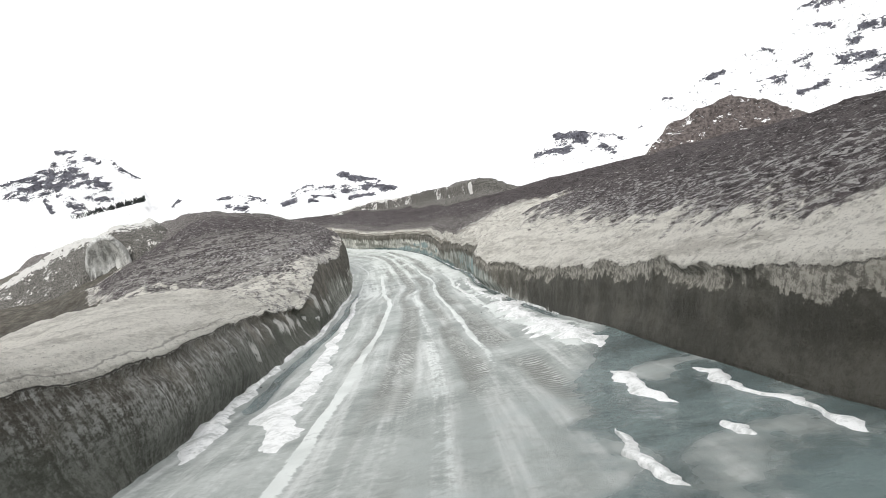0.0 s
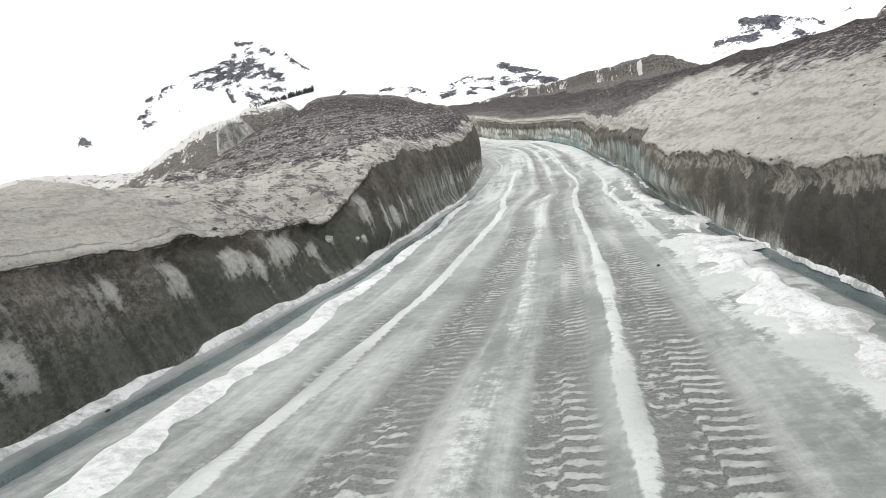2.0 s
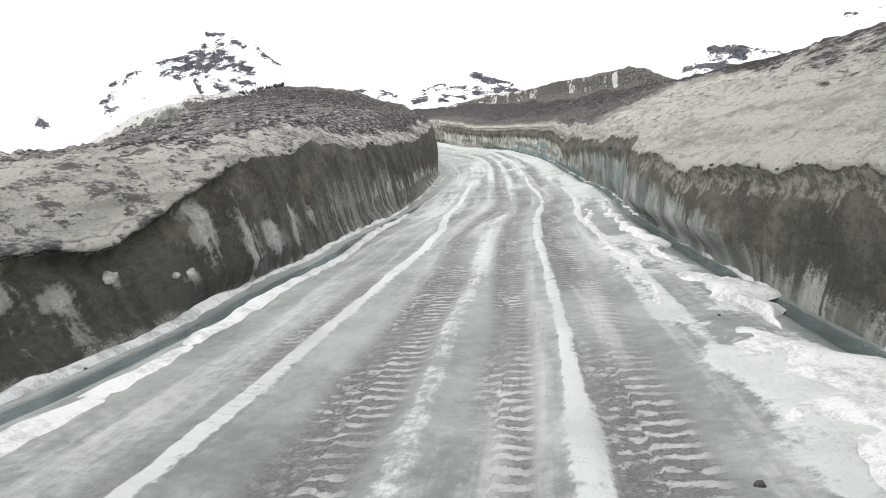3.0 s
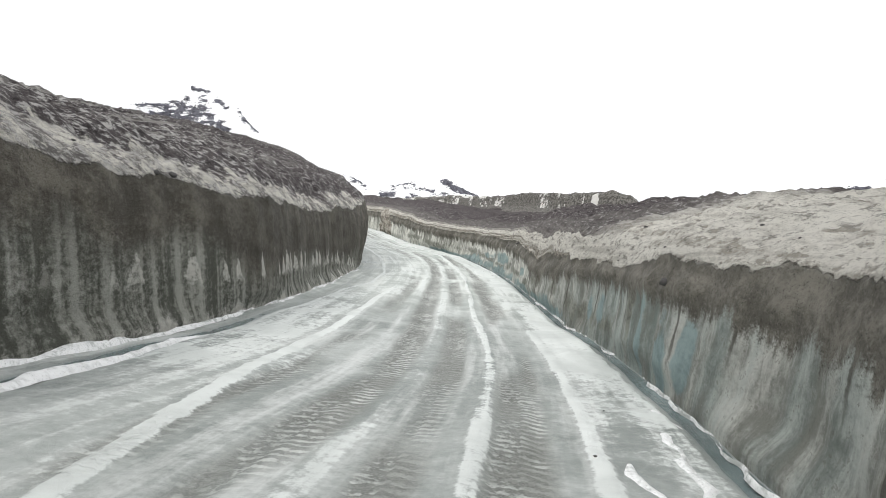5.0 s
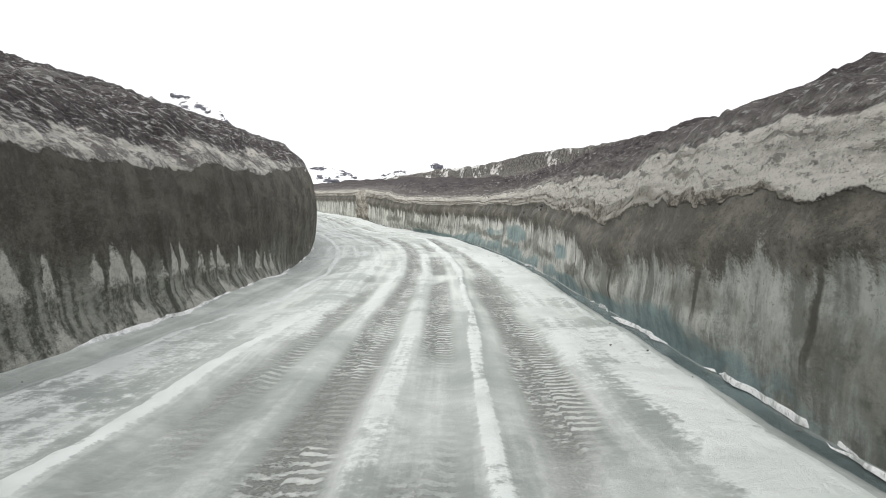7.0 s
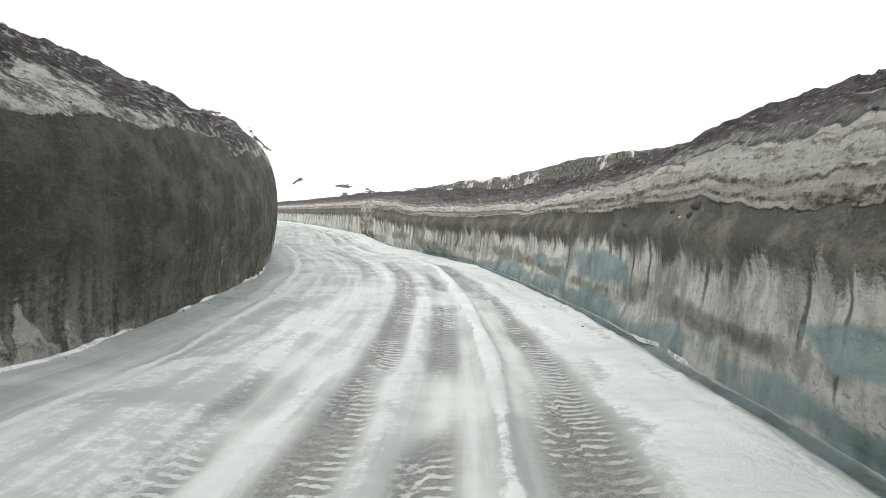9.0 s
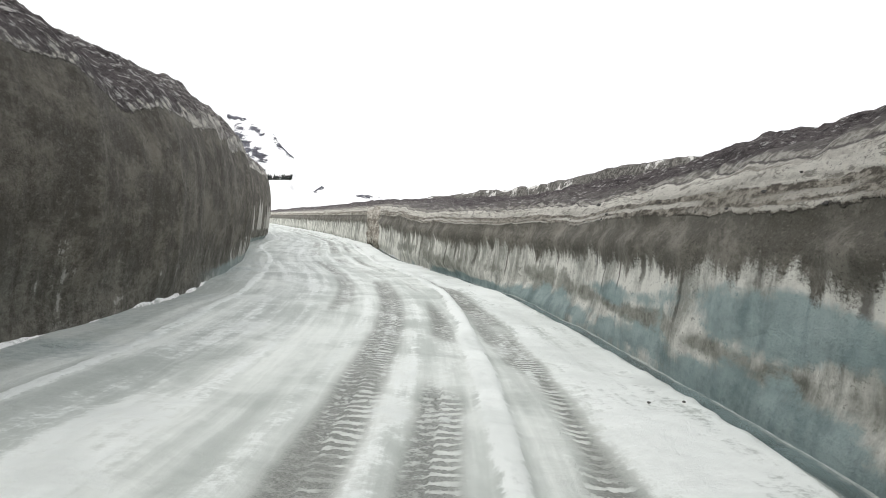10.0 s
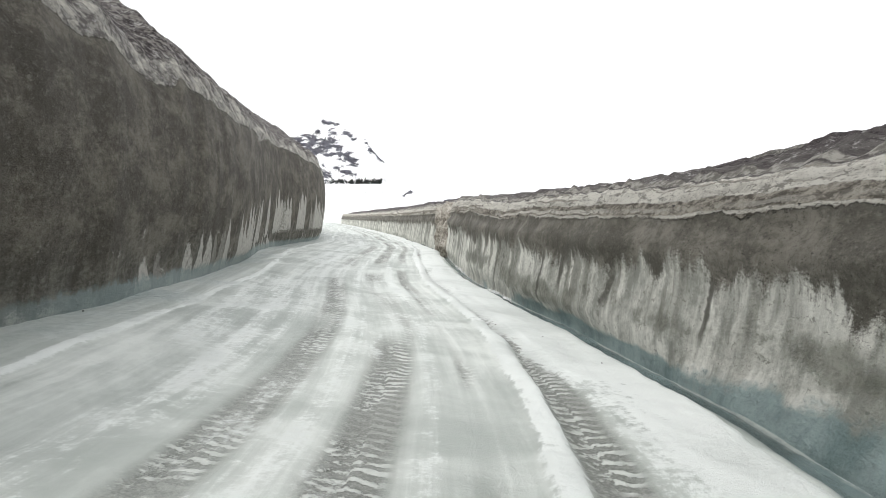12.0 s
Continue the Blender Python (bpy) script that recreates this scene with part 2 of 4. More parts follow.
    mesh.from_pydata(points.reshape(-1, 3).tolist(), [], quads.tolist())
    mesh.polygons.foreach_set("use_smooth", np.ones(len(quads), bool))
    for key, values in attributes:
        mesh.attributes.new(key, "FLOAT", "POINT").data.foreach_set("value", np.asarray(values, np.float32).ravel())
    mesh.materials.append(material)
    ob = new(name, mesh)
    if parent:
        ob.parent = parent
    return ob


# ---- materials ----
def bank_material(name, right):
    """Layered dirty ice: a muddy face dripping over pale ice, an old-snow lip in thin layers, gravelly slopes above."""
    m = Nodes(name)
    face, off, up, over, lift = m.attr("face"), m.attr("off"), m.attr("up"), m.attr("over"), m.attr("lift")
    mud, swing, paleness, blue, clear, olive = (m.attr(k) for k in ("mud", "swing", "paleness", "blue", "clear", "olive"))
    x, y, z = m.split(m.place)
    drawn = m.vec(y, x, m.math("MULTIPLY", z, 1.6))
    large = m.noise(m.place, 0.35, 4)
    mid = m.noise(drawn, 1.5, 6, 0.66)
    fine = m.noise(drawn, 6.5, 7, 0.78)
    grit = m.noise(drawn, 24.0, 5, 0.82)
    clod = m.noise(m.scaled(m.place, (1, 1, 3)), 2.8, 8, 0.78)
    off_mid, off_large, off_fine = m.math("SUBTRACT", mid, 0.5), m.math("SUBTRACT", large, 0.5), m.math("SUBTRACT", fine, 0.5)
    # upright columns of three widths, straight down the face
    wide = m.noise(m.vec(m.math("MULTIPLY", y, 0.9), 0.0, m.math("MULTIPLY", z, 0.03)), 1.0, 3, 0.5)
    slim = m.noise(m.vec(m.math("MULTIPLY", y, 3.0), 5.0, m.math("MULTIPLY", z, 0.16)), 1.0, 3, 0.55)
    hair = m.noise(m.vec(m.math("MULTIPLY", y, 13.0), 9.0, m.math("MULTIPLY", up, 2.4)), 1.0, 4, 0.65)
    column = m.math("MULTIPLY_ADD", wide, 0.45, m.math("MULTIPLY_ADD", slim, 0.40, m.math("MULTIPLY", hair, 0.15)))
    off_column = m.math("SUBTRACT", column, 0.5)
    # wet sediment of the cut face
    blotch = m.noise(drawn, 0.9, 5, 0.6)
    tone = m.math("MULTIPLY_ADD", blotch, 0.55, m.math("MULTIPLY_ADD", fine, 0.4, m.math("MULTIPLY", column, 0.05)))
    low_dark, high_dark = ((0.098, 0.092, 0.075), (0.235, 0.222, 0.188)) if right else ((0.070, 0.063, 0.050), (0.186, 0.171, 0.140))
    dark = m.mix(m.step(tone, 0.44, 0.62), low_dark, high_dark)
    dark = m.mix(m.step(m.math("MULTIPLY_ADD", hair, 0.1, m.math("MULTIPLY", fine, 0.9)), 0.565, 0.62, 0.0, 0.55), dark, (0.19, 0.18, 0.155))
    dark = m.mix(m.step(grit, 0.575, 0.64, 0.0, 0.7), dark, (0.23, 0.22, 0.19))
    dark = m.mix(m.step(grit, 0.43, 0.37, 0.0, 0.8), dark, (0.024, 0.022, 0.018))
    if right:
        dark = m.mix(m.step(m.math("MULTIPLY_ADD", off_large, 12.0, y), 19.0, 28.0, 0.62, 0.0), dark, (0.030, 0.030, 0.024))
    else:
        # darker sediment round the bend
        bend_dark = m.math("MULTIPLY", m.step(m.math("MULTIPLY_ADD", off_large, 8.0, y), 43.0, 50.0, 0.0, 0.42), m.step(m.math("MULTIPLY_ADD", off_large, 8.0, y), 68.0, 78.0, 1.0, 0.0))
        dark = m.mix(bend_dark, dark, (0.042, 0.038, 0.030))
    speckled = m.step(m.math("MULTIPLY_ADD", fine, 0.7, m.math("MULTIPLY", hair, 0.3)), 0.44, 0.56)
    if right:
        # bare ice in upright columns under a ragged hem of mud
        warp = m.math("MULTIPLY", wide, 1.6)
        lean = m.math("MULTIPLY_ADD", off_mid, 0.11, m.math("MULTIPLY_ADD", off_fine, 0.07, m.math("MULTIPLY_ADD", up, 0.12, y)))
        broad, narrow, thin = (m.tongues(lean, per, m.math("MULTIPLY", warp, per * 0.6), sharp, seed) for per, sharp, seed in ((0.62, 0.6, 3.0), (1.45, 0.8, 7.0), (4.2, 1.0, 11.0)))
        ragged_edge = m.math("MULTIPLY_ADD", broad, 0.55, m.math("MULTIPLY_ADD", narrow, 0.5, m.math("MULTIPLY_ADD", thin, 0.3, m.math("MULTIPLY_ADD", m.math("SUBTRACT", wide, 0.5), 1.8, m.math("MULTIPLY_ADD", m.math("SUBTRACT", hair, 0.5), 0.6, -0.36)))))
        hem = m.math("MULTIPLY_ADD", ragged_edge, swing, m.math("MULTIPLY_ADD", off_fine, 0.3, m.math("MULTIPLY_ADD", off_mid, 0.3, mud)))
        below = m.math("SUBTRACT", hem, up)
        shown = m.step(m.math("MULTIPLY_ADD", m.math("SUBTRACT", grit, 0.5), 0.5, below), -0.08, 0.16)
        strands = m.noise(m.vec(m.math("MULTIPLY", lean, 1.35), 3.0, m.math("MULTIPLY", up, 0.35)), 1.0, 4, 0.55, 0.1)
        rough_ice = m.noise(m.vec(m.math("MULTIPLY", lean, 2.0), x, m.math("MULTIPLY", z, 1.3)), 1.0, 6, 0.68)
        grain = m.math("MULTIPLY_ADD", strands, 0.45, m.math("MULTIPLY_ADD", rough_ice, 0.33, m.math("MULTIPLY", fine, 0.22)))
        light = m.step(m.math("MULTIPLY_ADD", m.math("SUBTRACT", paleness, 0.6), 0.05, m.math("MULTIPLY_ADD", m.math("SUBTRACT", hair, 0.5), 0.12, grain)), 0.42, 0.58)
        ice = m.mix(light, m.mix(paleness, (0.14, 0.14, 0.122), (0.30, 0.305, 0.27)), m.mix(paleness, (0.46, 0.465, 0.43), (0.82, 0.815, 0.75)))
        ice = m.mix(m.math("MULTIPLY", blue, m.step(m.math("MULTIPLY_ADD", wide, 0.6, m.math("MULTIPLY", rough_ice, 0.4)), 0.42, 0.56, 0.15, 0.9)), ice, m.mix(light, (0.155, 0.195, 0.182), (0.35, 0.41, 0.385)))
        ice = m.mix(m.step(fine, 0.57, 0.62, 0.0, 0.6), ice, (0.12, 0.118, 0.10))
        ice = m.mix(m.step(grit, 0.63, 0.68, 0.0, 0.5), ice, (0.66, 0.66, 0.61))
        # olive silt smeared over the lower ice
        silty = m.step(m.math("MULTIPLY_ADD", off_mid, 1.0, m.math("MULTIPLY_ADD", m.math("SUBTRACT", strands, 0.5), 3.4, m.math("MULTIPLY_ADD", off_fine, 1.4, olive))), 0.0, 0.6, 0.0, 0.82)
        ice = m.mix(silty, ice, m.mix(m.step(m.math("MULTIPLY_ADD", fine, 0.5, m.math("MULTIPLY", rough_ice, 0.5)), 0.40, 0.60), (0.088, 0.092, 0.072), (0.25, 0.255, 0.215)))
        # single muddy runs that hang from the hem
        lane = m.math("MULTIPLY_ADD", lean, 1.15, warp)
        lot = m.cell(m.math("FLOOR", lane))
        aside = m.math("ABSOLUTE", m.math("SUBTRACT", m.math("FRACT", lane), m.math("MULTIPLY_ADD", lot, 0.5, 0.25)))
        trail = m.math("MULTIPLY", m.step(m.math("MULTIPLY_ADD", off_fine, 0.14, aside), 0.03, 0.10, 0.85, 0.0), m.step(below, m.math("MULTIPLY_ADD", lot, 1.7, -0.35), m.math("MULTIPLY_ADD", lot, 1.5, -0.75)))
        ice = m.mix(trail, ice, (0.075, 0.071, 0.059))
        # broad silty columns between the pale ones further down the road
        column_dark = m.math("MULTIPLY", m.step(m.math("MULTIPLY_ADD", m.math("SUBTRACT", slim, 0.5), 0.5, m.math("MULTIPLY_ADD", off_fine, 0.3, wide)), 0.50, 0.58, 0.0, 0.75), m.step(y, 82.0, 90.0))
        ice = m.mix(m.math("MULTIPLY", column_dark, m.step(m.math("MULTIPLY_ADD", off_mid, 1.4, below), 1.15, 0.5, 0.35, 1.0)), ice, m.mix(m.step(fine, 0.42, 0.58), (0.095, 0.096, 0.078), (0.23, 0.23, 0.195)))
        # clear blue-green ice, low down and in a few windows
        window = m.step(m.math("MULTIPLY_ADD", off_mid, 1.2, m.math("MULTIPLY_ADD", m.math("SUBTRACT", strands, 0.5), 0.7, m.math("MULTIPLY_ADD", off_fine, 0.6, clear))), 0.04, 0.5, 0.0, 0.88)
        ice = m.mix(window, ice, m.mix(m.step(m.math("MULTIPLY_ADD", fine, 0.2, m.math("MULTIPLY_ADD", mid, 0.4, m.math("MULTIPLY", strands, 0.4))), 0.36, 0.62), (0.115, 0.18, 0.183), (0.30, 0.395, 0.395)))
        wall = m.mix(shown, dark, ice)
        # broken pale crust hanging under the lip on the first stretch
        crust = m.math("MULTIPLY", m.step(y, 32.0, 40.0, 1.0, 0.0), m.step(m.noise(m.vec(m.math("MULTIPLY", y, 0.55), 7.0, m.math("MULTIPLY", z, 0.5)), 1.0, 5, 0.65), 0.40, 0.46))
        crust = m.math("MULTIPLY", crust, m.step(m.math("MULTIPLY_ADD", off_mid, 0.9, m.math("MULTIPLY_ADD", off_column, 0.6, over)), -0.30, -0.24, 0.0, 0.9))
        wall = m.mix(crust, wall, m.mix(speckled, (0.15, 0.142, 0.122), (0.42, 0.40, 0.35)))
    else:
        # a row of teeth standing on the foot, and a second row of tongues half way up
        warp = m.math("MULTIPLY", wide, 2.4)
        lean = m.math("MULTIPLY_ADD", off_mid, 0.3, m.math("MULTIPLY_ADD", off_fine, 0.08, m.math("MULTIPLY_ADD", up, 0.12, y)))
        big, small = m.tongues(lean, 1.05, warp, 0.65, 2.0, 0.15), m.tongues(lean, 2.9, m.math("MULTIPLY", warp, 2.0), 1.1, 9.0)
        height = m.math("MULTIPLY", mud, m.math("MULTIPLY_ADD", big, 1.15, m.math("MULTIPLY_ADD", small, 0.2, m.math("MULTIPLY_ADD", off_fine, 0.8, m.math("MULTIPLY_ADD", m.math("SUBTRACT", wide, 0.5), 1.6, -0.12)))))
        low = m.step(m.math("MULTIPLY_ADD", m.math("SUBTRACT", grit, 0.5), 0.5, m.math("SUBTRACT", height, up)), -0.05, 0.16)
        lane = m.math("ADD", m.math("MULTIPLY", lean, 1.3), m.math("MULTIPLY_ADD", warp, 0.8, 4.0))
        lot = m.cell(m.math("FLOOR", lane))
        part = m.math("ABSOLUTE", m.math("MULTIPLY_ADD", m.math("FRACT", lane), 2.0, -1.0))
        tip = m.math("SUBTRACT", m.math("MULTIPLY", swing, m.math("MULTIPLY_ADD", m.math("SUBTRACT", wide, 0.5), 0.6, m.math("MULTIPLY_ADD", lot, 0.35, 0.74))), m.math("MULTIPLY_ADD", m.math("POWER", part, 1.5), 0.95, m.math("MULTIPLY", off_fine, -0.5)))
        fall = m.math("MULTIPLY_ADD", m.math("SUBTRACT", grit, 0.5), 0.45, m.math("SUBTRACT", tip, up))
        floor_up = m.math("SUBTRACT", swing, m.step(y, 88.0, 100.0, 0.72, 2.2))
        high = m.math("MULTIPLY", m.step(fall, -0.04, 0.14), m.step(m.math("MULTIPLY_ADD", off_fine, 0.6, m.math("SUBTRACT", up, floor_up)), 0.0, 0.25))
        high = m.math("MULTIPLY", high, m.math("MULTIPLY", m.step(lot, 0.22, 0.3), m.math("MULTIPLY", m.math("MULTIPLY", m.step(swing, 0.3, 0.8), m.step(m.math("MULTIPLY_ADD", off_large, 4.0, y), 41.0, 46.0, 0.3, 1.0)), m.step(m.math("MULTIPLY_ADD", off_fine, 0.8, m.math("MULTIPLY_ADD", wide, 0.5, m.math("MULTIPLY", hair, 0.5))), 0.34, 0.48, 0.5, 1.0))))
        rare = m.math("MULTIPLY", m.step(y, 70.0, 76.0), m.math("MULTIPLY", m.step(m.math("MULTIPLY_ADD", mid, 0.5, m.math("MULTIPLY", column, 0.5)), 0.585, 0.615, 0.0, 0.6), m.step(up, 2.0, 1.2)))
        scour = m.math("MULTIPLY", m.step(m.math("MULTIPLY_ADD", off_large, 6.0, y), 16.0, 23.0, 1.0, 0.0), m.step(m.math("MULTIPLY_ADD", hair, 0.3, m.math("MULTIPLY_ADD", grit, 0.35, m.math("MULTIPLY_ADD", fine, 0.35, m.math("MULTIPLY", off_column, 0.5)))), 0.445, 0.535, 0.0, 0.95))
        scour = m.math("MULTIPLY", scour, m.step(m.math("MULTIPLY_ADD", off_mid, 1.5, face), 1.05, 0.6, 0.2, 1.0))
        wall = m.mix(scour, dark, m.mix(speckled, (0.19, 0.19, 0.175), (0.46, 0.46, 0.435)))
        green = m.math("MULTIPLY", m.step(m.math("MULTIPLY_ADD", off_large, 2.2, m.math("ADD", up, m.step(m.math("ABSOLUTE", m.math("SUBTRACT", y, 42.0)), 3.5, 9.0, -0.7, 0.0))), 0.4, 1.4, 0.85, 0.0), m.step(y, 64.0, 76.0, 1.0, 0.25))
        wall = m.mix(green, wall, m.mix(m.step(m.math("MULTIPLY_ADD", fine, 0.45, m.math("MULTIPLY", slim, 0.55)), 0.42, 0.58), (0.072, 0.077, 0.062), m.mix(m.step(y, 33.0, 38.0), (0.125, 0.132, 0.11), (0.36, 0.365, 0.325))))
        splash = m.step(m.math("MULTIPLY_ADD", off_mid, 2.4, m.math("MULTIPLY_ADD", off_fine, 2.0, m.math("MULTIPLY_ADD", m.math("SUBTRACT", slim, 0.5), 2.2, clear))), 0.05, 0.75)
        milky = m.mix(m.step(m.math("MULTIPLY_ADD", fine, 0.6, m.math("MULTIPLY", mid, 0.4)), 0.42, 0.60), (0.76, 0.75, 0.71), (0.40, 0.395, 0.365))
        tongue = m.math("MAXIMUM", m.math("MAXIMUM", low, high), rare)
        wall = m.mix(m.math("MULTIPLY", tongue, m.math("MULTIPLY_ADD", speckled, 0.25, 0.70)), wall, (0.54, 0.53, 0.485))
        wall = m.mix(m.math("MULTIPLY", splash, 0.88), wall, milky)
        # clear ice along the foot further down the road
        wet_foot = m.math("MULTIPLY", m.step(m.math("MULTIPLY_ADD", off_fine, 0.5, m.math("MULTIPLY_ADD", off_mid, 0.4, up)), 0.38, 0.22, 0.0, 0.8), m.step(y, 84.0, 89.0))
        wall = m.mix(wet_foot, wall, (0.27, 0.335, 0.33))
    # old snow in thin layers, pitted and peppered with dirt
    strata = m.noise(m.vec(m.math("MULTIPLY", y, 0.25), m.math("MULTIPLY", x, 0.25), m.math("MULTIPLY", up, 6.0)), 1.0, 5, 0.65, 0.3)
    pale = m.mix(m.step(m.math("MULTIPLY_ADD", fine, 0.45, m.math("MULTIPLY", strata, 0.55)), 0.46, 0.60), (0.74, 0.72, 0.655), (0.50, 0.482, 0.432))
    seen = (0.535, 0.585) if right else (0.555, 0.605)
    calm = m.step(y, 30.0, 44.0, 0.4, 0.8) if right else m.step(y, 24.0, 33.0, 0.3, 0.8)
    pale = m.mix(m.math("MULTIPLY", m.step(clod, *seen), calm), pale, (0.19, 0.178, 0.155))
    pale = m.mix(m.step(grit, 0.57, 0.62, 0.0, 0.75), pale, (0.13, 0.122, 0.108))
    pale = m.mix(m.step(grit, 0.42, 0.37, 0.0, 0.6), pale, (0.70, 0.68, 0.62))
    # gravelly slopes with flecks of old snow drawn downhill
    speck = m.noise(m.vec(m.math("MULTIPLY_ADD", y, 1.0, m.math("MULTIPLY", z, 0.9)), m.math("MULTIPLY", x, 0.9), m.math("MULTIPLY", z, 1.8)), 4.2, 7, 0.80, 0.2)
    slope = m.mix(m.step(m.math("MULTIPLY_ADD", fine, 0.6, m.math("MULTIPLY", mid, 0.4)), 0.42, 0.58), (0.042, 0.035, 0.037), (0.122, 0.108, 0.108))
    slope = m.mix(m.step(grit, 0.56, 0.62, 0.0, 0.6), slope, (0.28, 0.268, 0.25))
    slope = m.mix(m.step(grit, 0.42, 0.37, 0.0, 0.8), slope, (0.024, 0.023, 0.021))
    if right:
        amount = m.math("ADD", m.step(off, 2.0, 12.0, 0.505, 0.575), m.step(y, 46.0, 58.0, 0.0, 0.05))
    else:
        amount = m.math("ADD", m.step(off, 1.5, 9.0, 0.53, 0.55), m.step(y, 44.0, 64.0, -0.02, 0.01))
    slope = m.mix(m.step(speck, amount, m.math("ADD", amount, 0.045), 0.0, 0.62 if right else 0.85), slope, (0.62, 0.605, 0.585))
    if not right:
        striae = m.noise(m.vec(m.math("MULTIPLY", y, 0.5), m.math("MULTIPLY", x, 0.5), m.math("MULTIPLY", z, 6.0)), 1.0, 6, 0.7, 0.2)
        striae = m.math("MULTIPLY", m.step(m.math("MULTIPLY_ADD", off_fine, 0.4, striae), 0.50, 0.55, 0.0, 0.6), m.math("MULTIPLY", m.step(y, 23.0, 27.0), m.step(y, 56.0, 68.0, 1.0, 0.0)))
        slope = m.mix(m.math("MULTIPLY", striae, m.step(off, 1.5, 3.0)), slope, (0.40, 0.39, 0.36))
    ragged = m.math("MULTIPLY_ADD", off_mid, 0.7, m.math("MULTIPLY_ADD", off_fine, 0.4, over))
    if right:
        # bands over the face: brown, pale, brown, pale, dark crest
        wavy = m.math("MULTIPLY_ADD", m.math("SUBTRACT", m.noise(m.vec(m.math("MULTIPLY", y, 0.18), 1.0, 0.0), 1.0, 3), 0.5), 0.22, m.math("MULTIPLY_ADD", off_fine, 0.16, m.math("MULTIPLY_ADD", off_mid, 0.10, lift)))
        brown = m.mix(m.step(m.math("MULTIPLY_ADD", clod, 0.5, m.math("MULTIPLY", fine, 0.5)), 0.44, 0.56), (0.11, 0.099, 0.082), (0.42, 0.39, 0.335))
        brown = m.mix(m.step(grit, 0.56, 0.62, 0.0, 0.6), brown, (0.05, 0.046, 0.04))
        start, stop = m.math("ADD", m.step(y, 50.0, 62.0, -0.05, 0.30), m.step(y, 62.0, 78.0, 0.0, 0.12)), m.step(y, 62.0, 78.0, 0.74, 0.79)
        banded = brown
        for level, half in ((0.10, 0.030), (0.24, 0.045)):
            banded = m.mix(m.math("MULTIPLY", m.step(m.math("ABSOLUTE", m.math("SUBTRACT", wavy, level)), half + 0.02, half - 0.01, 0.0, 0.85), m.step(m.noise(m.vec(m.math("MULTIPLY", y, 0.22), level * 40, 0.0), 1.0, 3), 0.42, 0.55)), banded, pale)
        banded = m.mix(m.step(m.math("SUBTRACT", wavy, start), -0.015, 0.02), banded, pale)
        sunk = m.noise(m.vec(m.math("MULTIPLY", y, 0.3), 6.0, m.math("MULTIPLY", wavy, 9.0)), 1.0, 4, 0.6)
        banded = m.mix(m.math("MULTIPLY", m.step(sunk, 0.56, 0.60, 0.0, 0.75), m.step(wavy, 0.2, 0.35)), banded, brown)
        banded = m.mix(m.step(m.math("SUBTRACT", wavy, stop), -0.01, 0.015, 0.0, 0.9), banded, slope)
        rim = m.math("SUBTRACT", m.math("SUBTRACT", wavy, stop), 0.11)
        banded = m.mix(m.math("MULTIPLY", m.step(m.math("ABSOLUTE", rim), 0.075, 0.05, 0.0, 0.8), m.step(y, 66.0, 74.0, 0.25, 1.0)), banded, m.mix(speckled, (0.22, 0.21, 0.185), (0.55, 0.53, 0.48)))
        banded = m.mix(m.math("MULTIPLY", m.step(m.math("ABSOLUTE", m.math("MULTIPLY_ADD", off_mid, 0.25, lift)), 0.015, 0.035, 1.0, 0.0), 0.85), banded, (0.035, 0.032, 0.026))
        spread = m.step(y, 12.0, 30.0, 1.5, 2.8)
        spread = m.math("ADD", spread, m.math("ADD", m.step(y, 39.0, 44.0, 0.0, 4.5), m.step(y, 49.0, 58.0, 0.0, -6.0)))
        edge = m.math("MULTIPLY_ADD", off_large, 4.0, m.math("MULTIPLY_ADD", m.math("SUBTRACT", clod, 0.5), 5.0, m.math("MULTIPLY_ADD", off_mid, 3.0, off)))
        open_snow = m.mix(m.step(edge, spread, m.math("ADD", spread, 0.9)), pale, slope)
        streaky = m.noise(m.vec(m.math("MULTIPLY", y, 0.16), m.math("MULTIPLY", x, 0.5), m.math("MULTIPLY_ADD", off_fine, 0.5, m.math("MULTIPLY", z, 2.4))), 1.0, 5, 0.62)
        crumbs = m.step(m.math("MULTIPLY_ADD", streaky, 0.5, m.math("MULTIPLY", clod, 0.5)), 0.535, 0.565, 0.0, 0.8)
        open_snow = m.mix(m.math("MULTIPLY", crumbs, m.step(y, 34.0, 42.0)), open_snow, brown)
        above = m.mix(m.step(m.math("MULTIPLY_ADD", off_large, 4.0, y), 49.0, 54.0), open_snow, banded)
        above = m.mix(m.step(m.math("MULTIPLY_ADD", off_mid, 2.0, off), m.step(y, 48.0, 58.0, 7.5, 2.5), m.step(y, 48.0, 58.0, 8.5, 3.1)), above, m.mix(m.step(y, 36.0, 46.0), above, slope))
    else:
        # a wide field of old snow first, then a narrow pale band under the dark slope
        beyond = m.math("MULTIPLY_ADD", off, 0.66, m.math("MULTIPLY_ADD", off_large, 2.5, m.math("MULTIPLY_ADD", off_mid, 2.0, y)))
        width = m.math("ADD", m.step(beyond, 29.5, 32.5, 13.0, 0.55), m.math("ADD", m.step(y, 70.0, 78.0, 0.0, -0.5), m.step(y, 79.0, 88.0, 0.0, 0.4)))
        reach_out = m.math("MULTIPLY_ADD", off_large, m.step(y, 26.0, 36.0, 3.0, 0.9), ragged)
        reach = m.mix(m.step(beyond, 29.5, 33.0), m.vec(off, off, off), m.vec(reach_out, reach_out, reach_out))
        above = m.mix(m.step(m.math("MULTIPLY_ADD", off_mid, 0.9, m.split(reach)[0]), width, m.math("ADD", width, 0.12)), pale, slope)
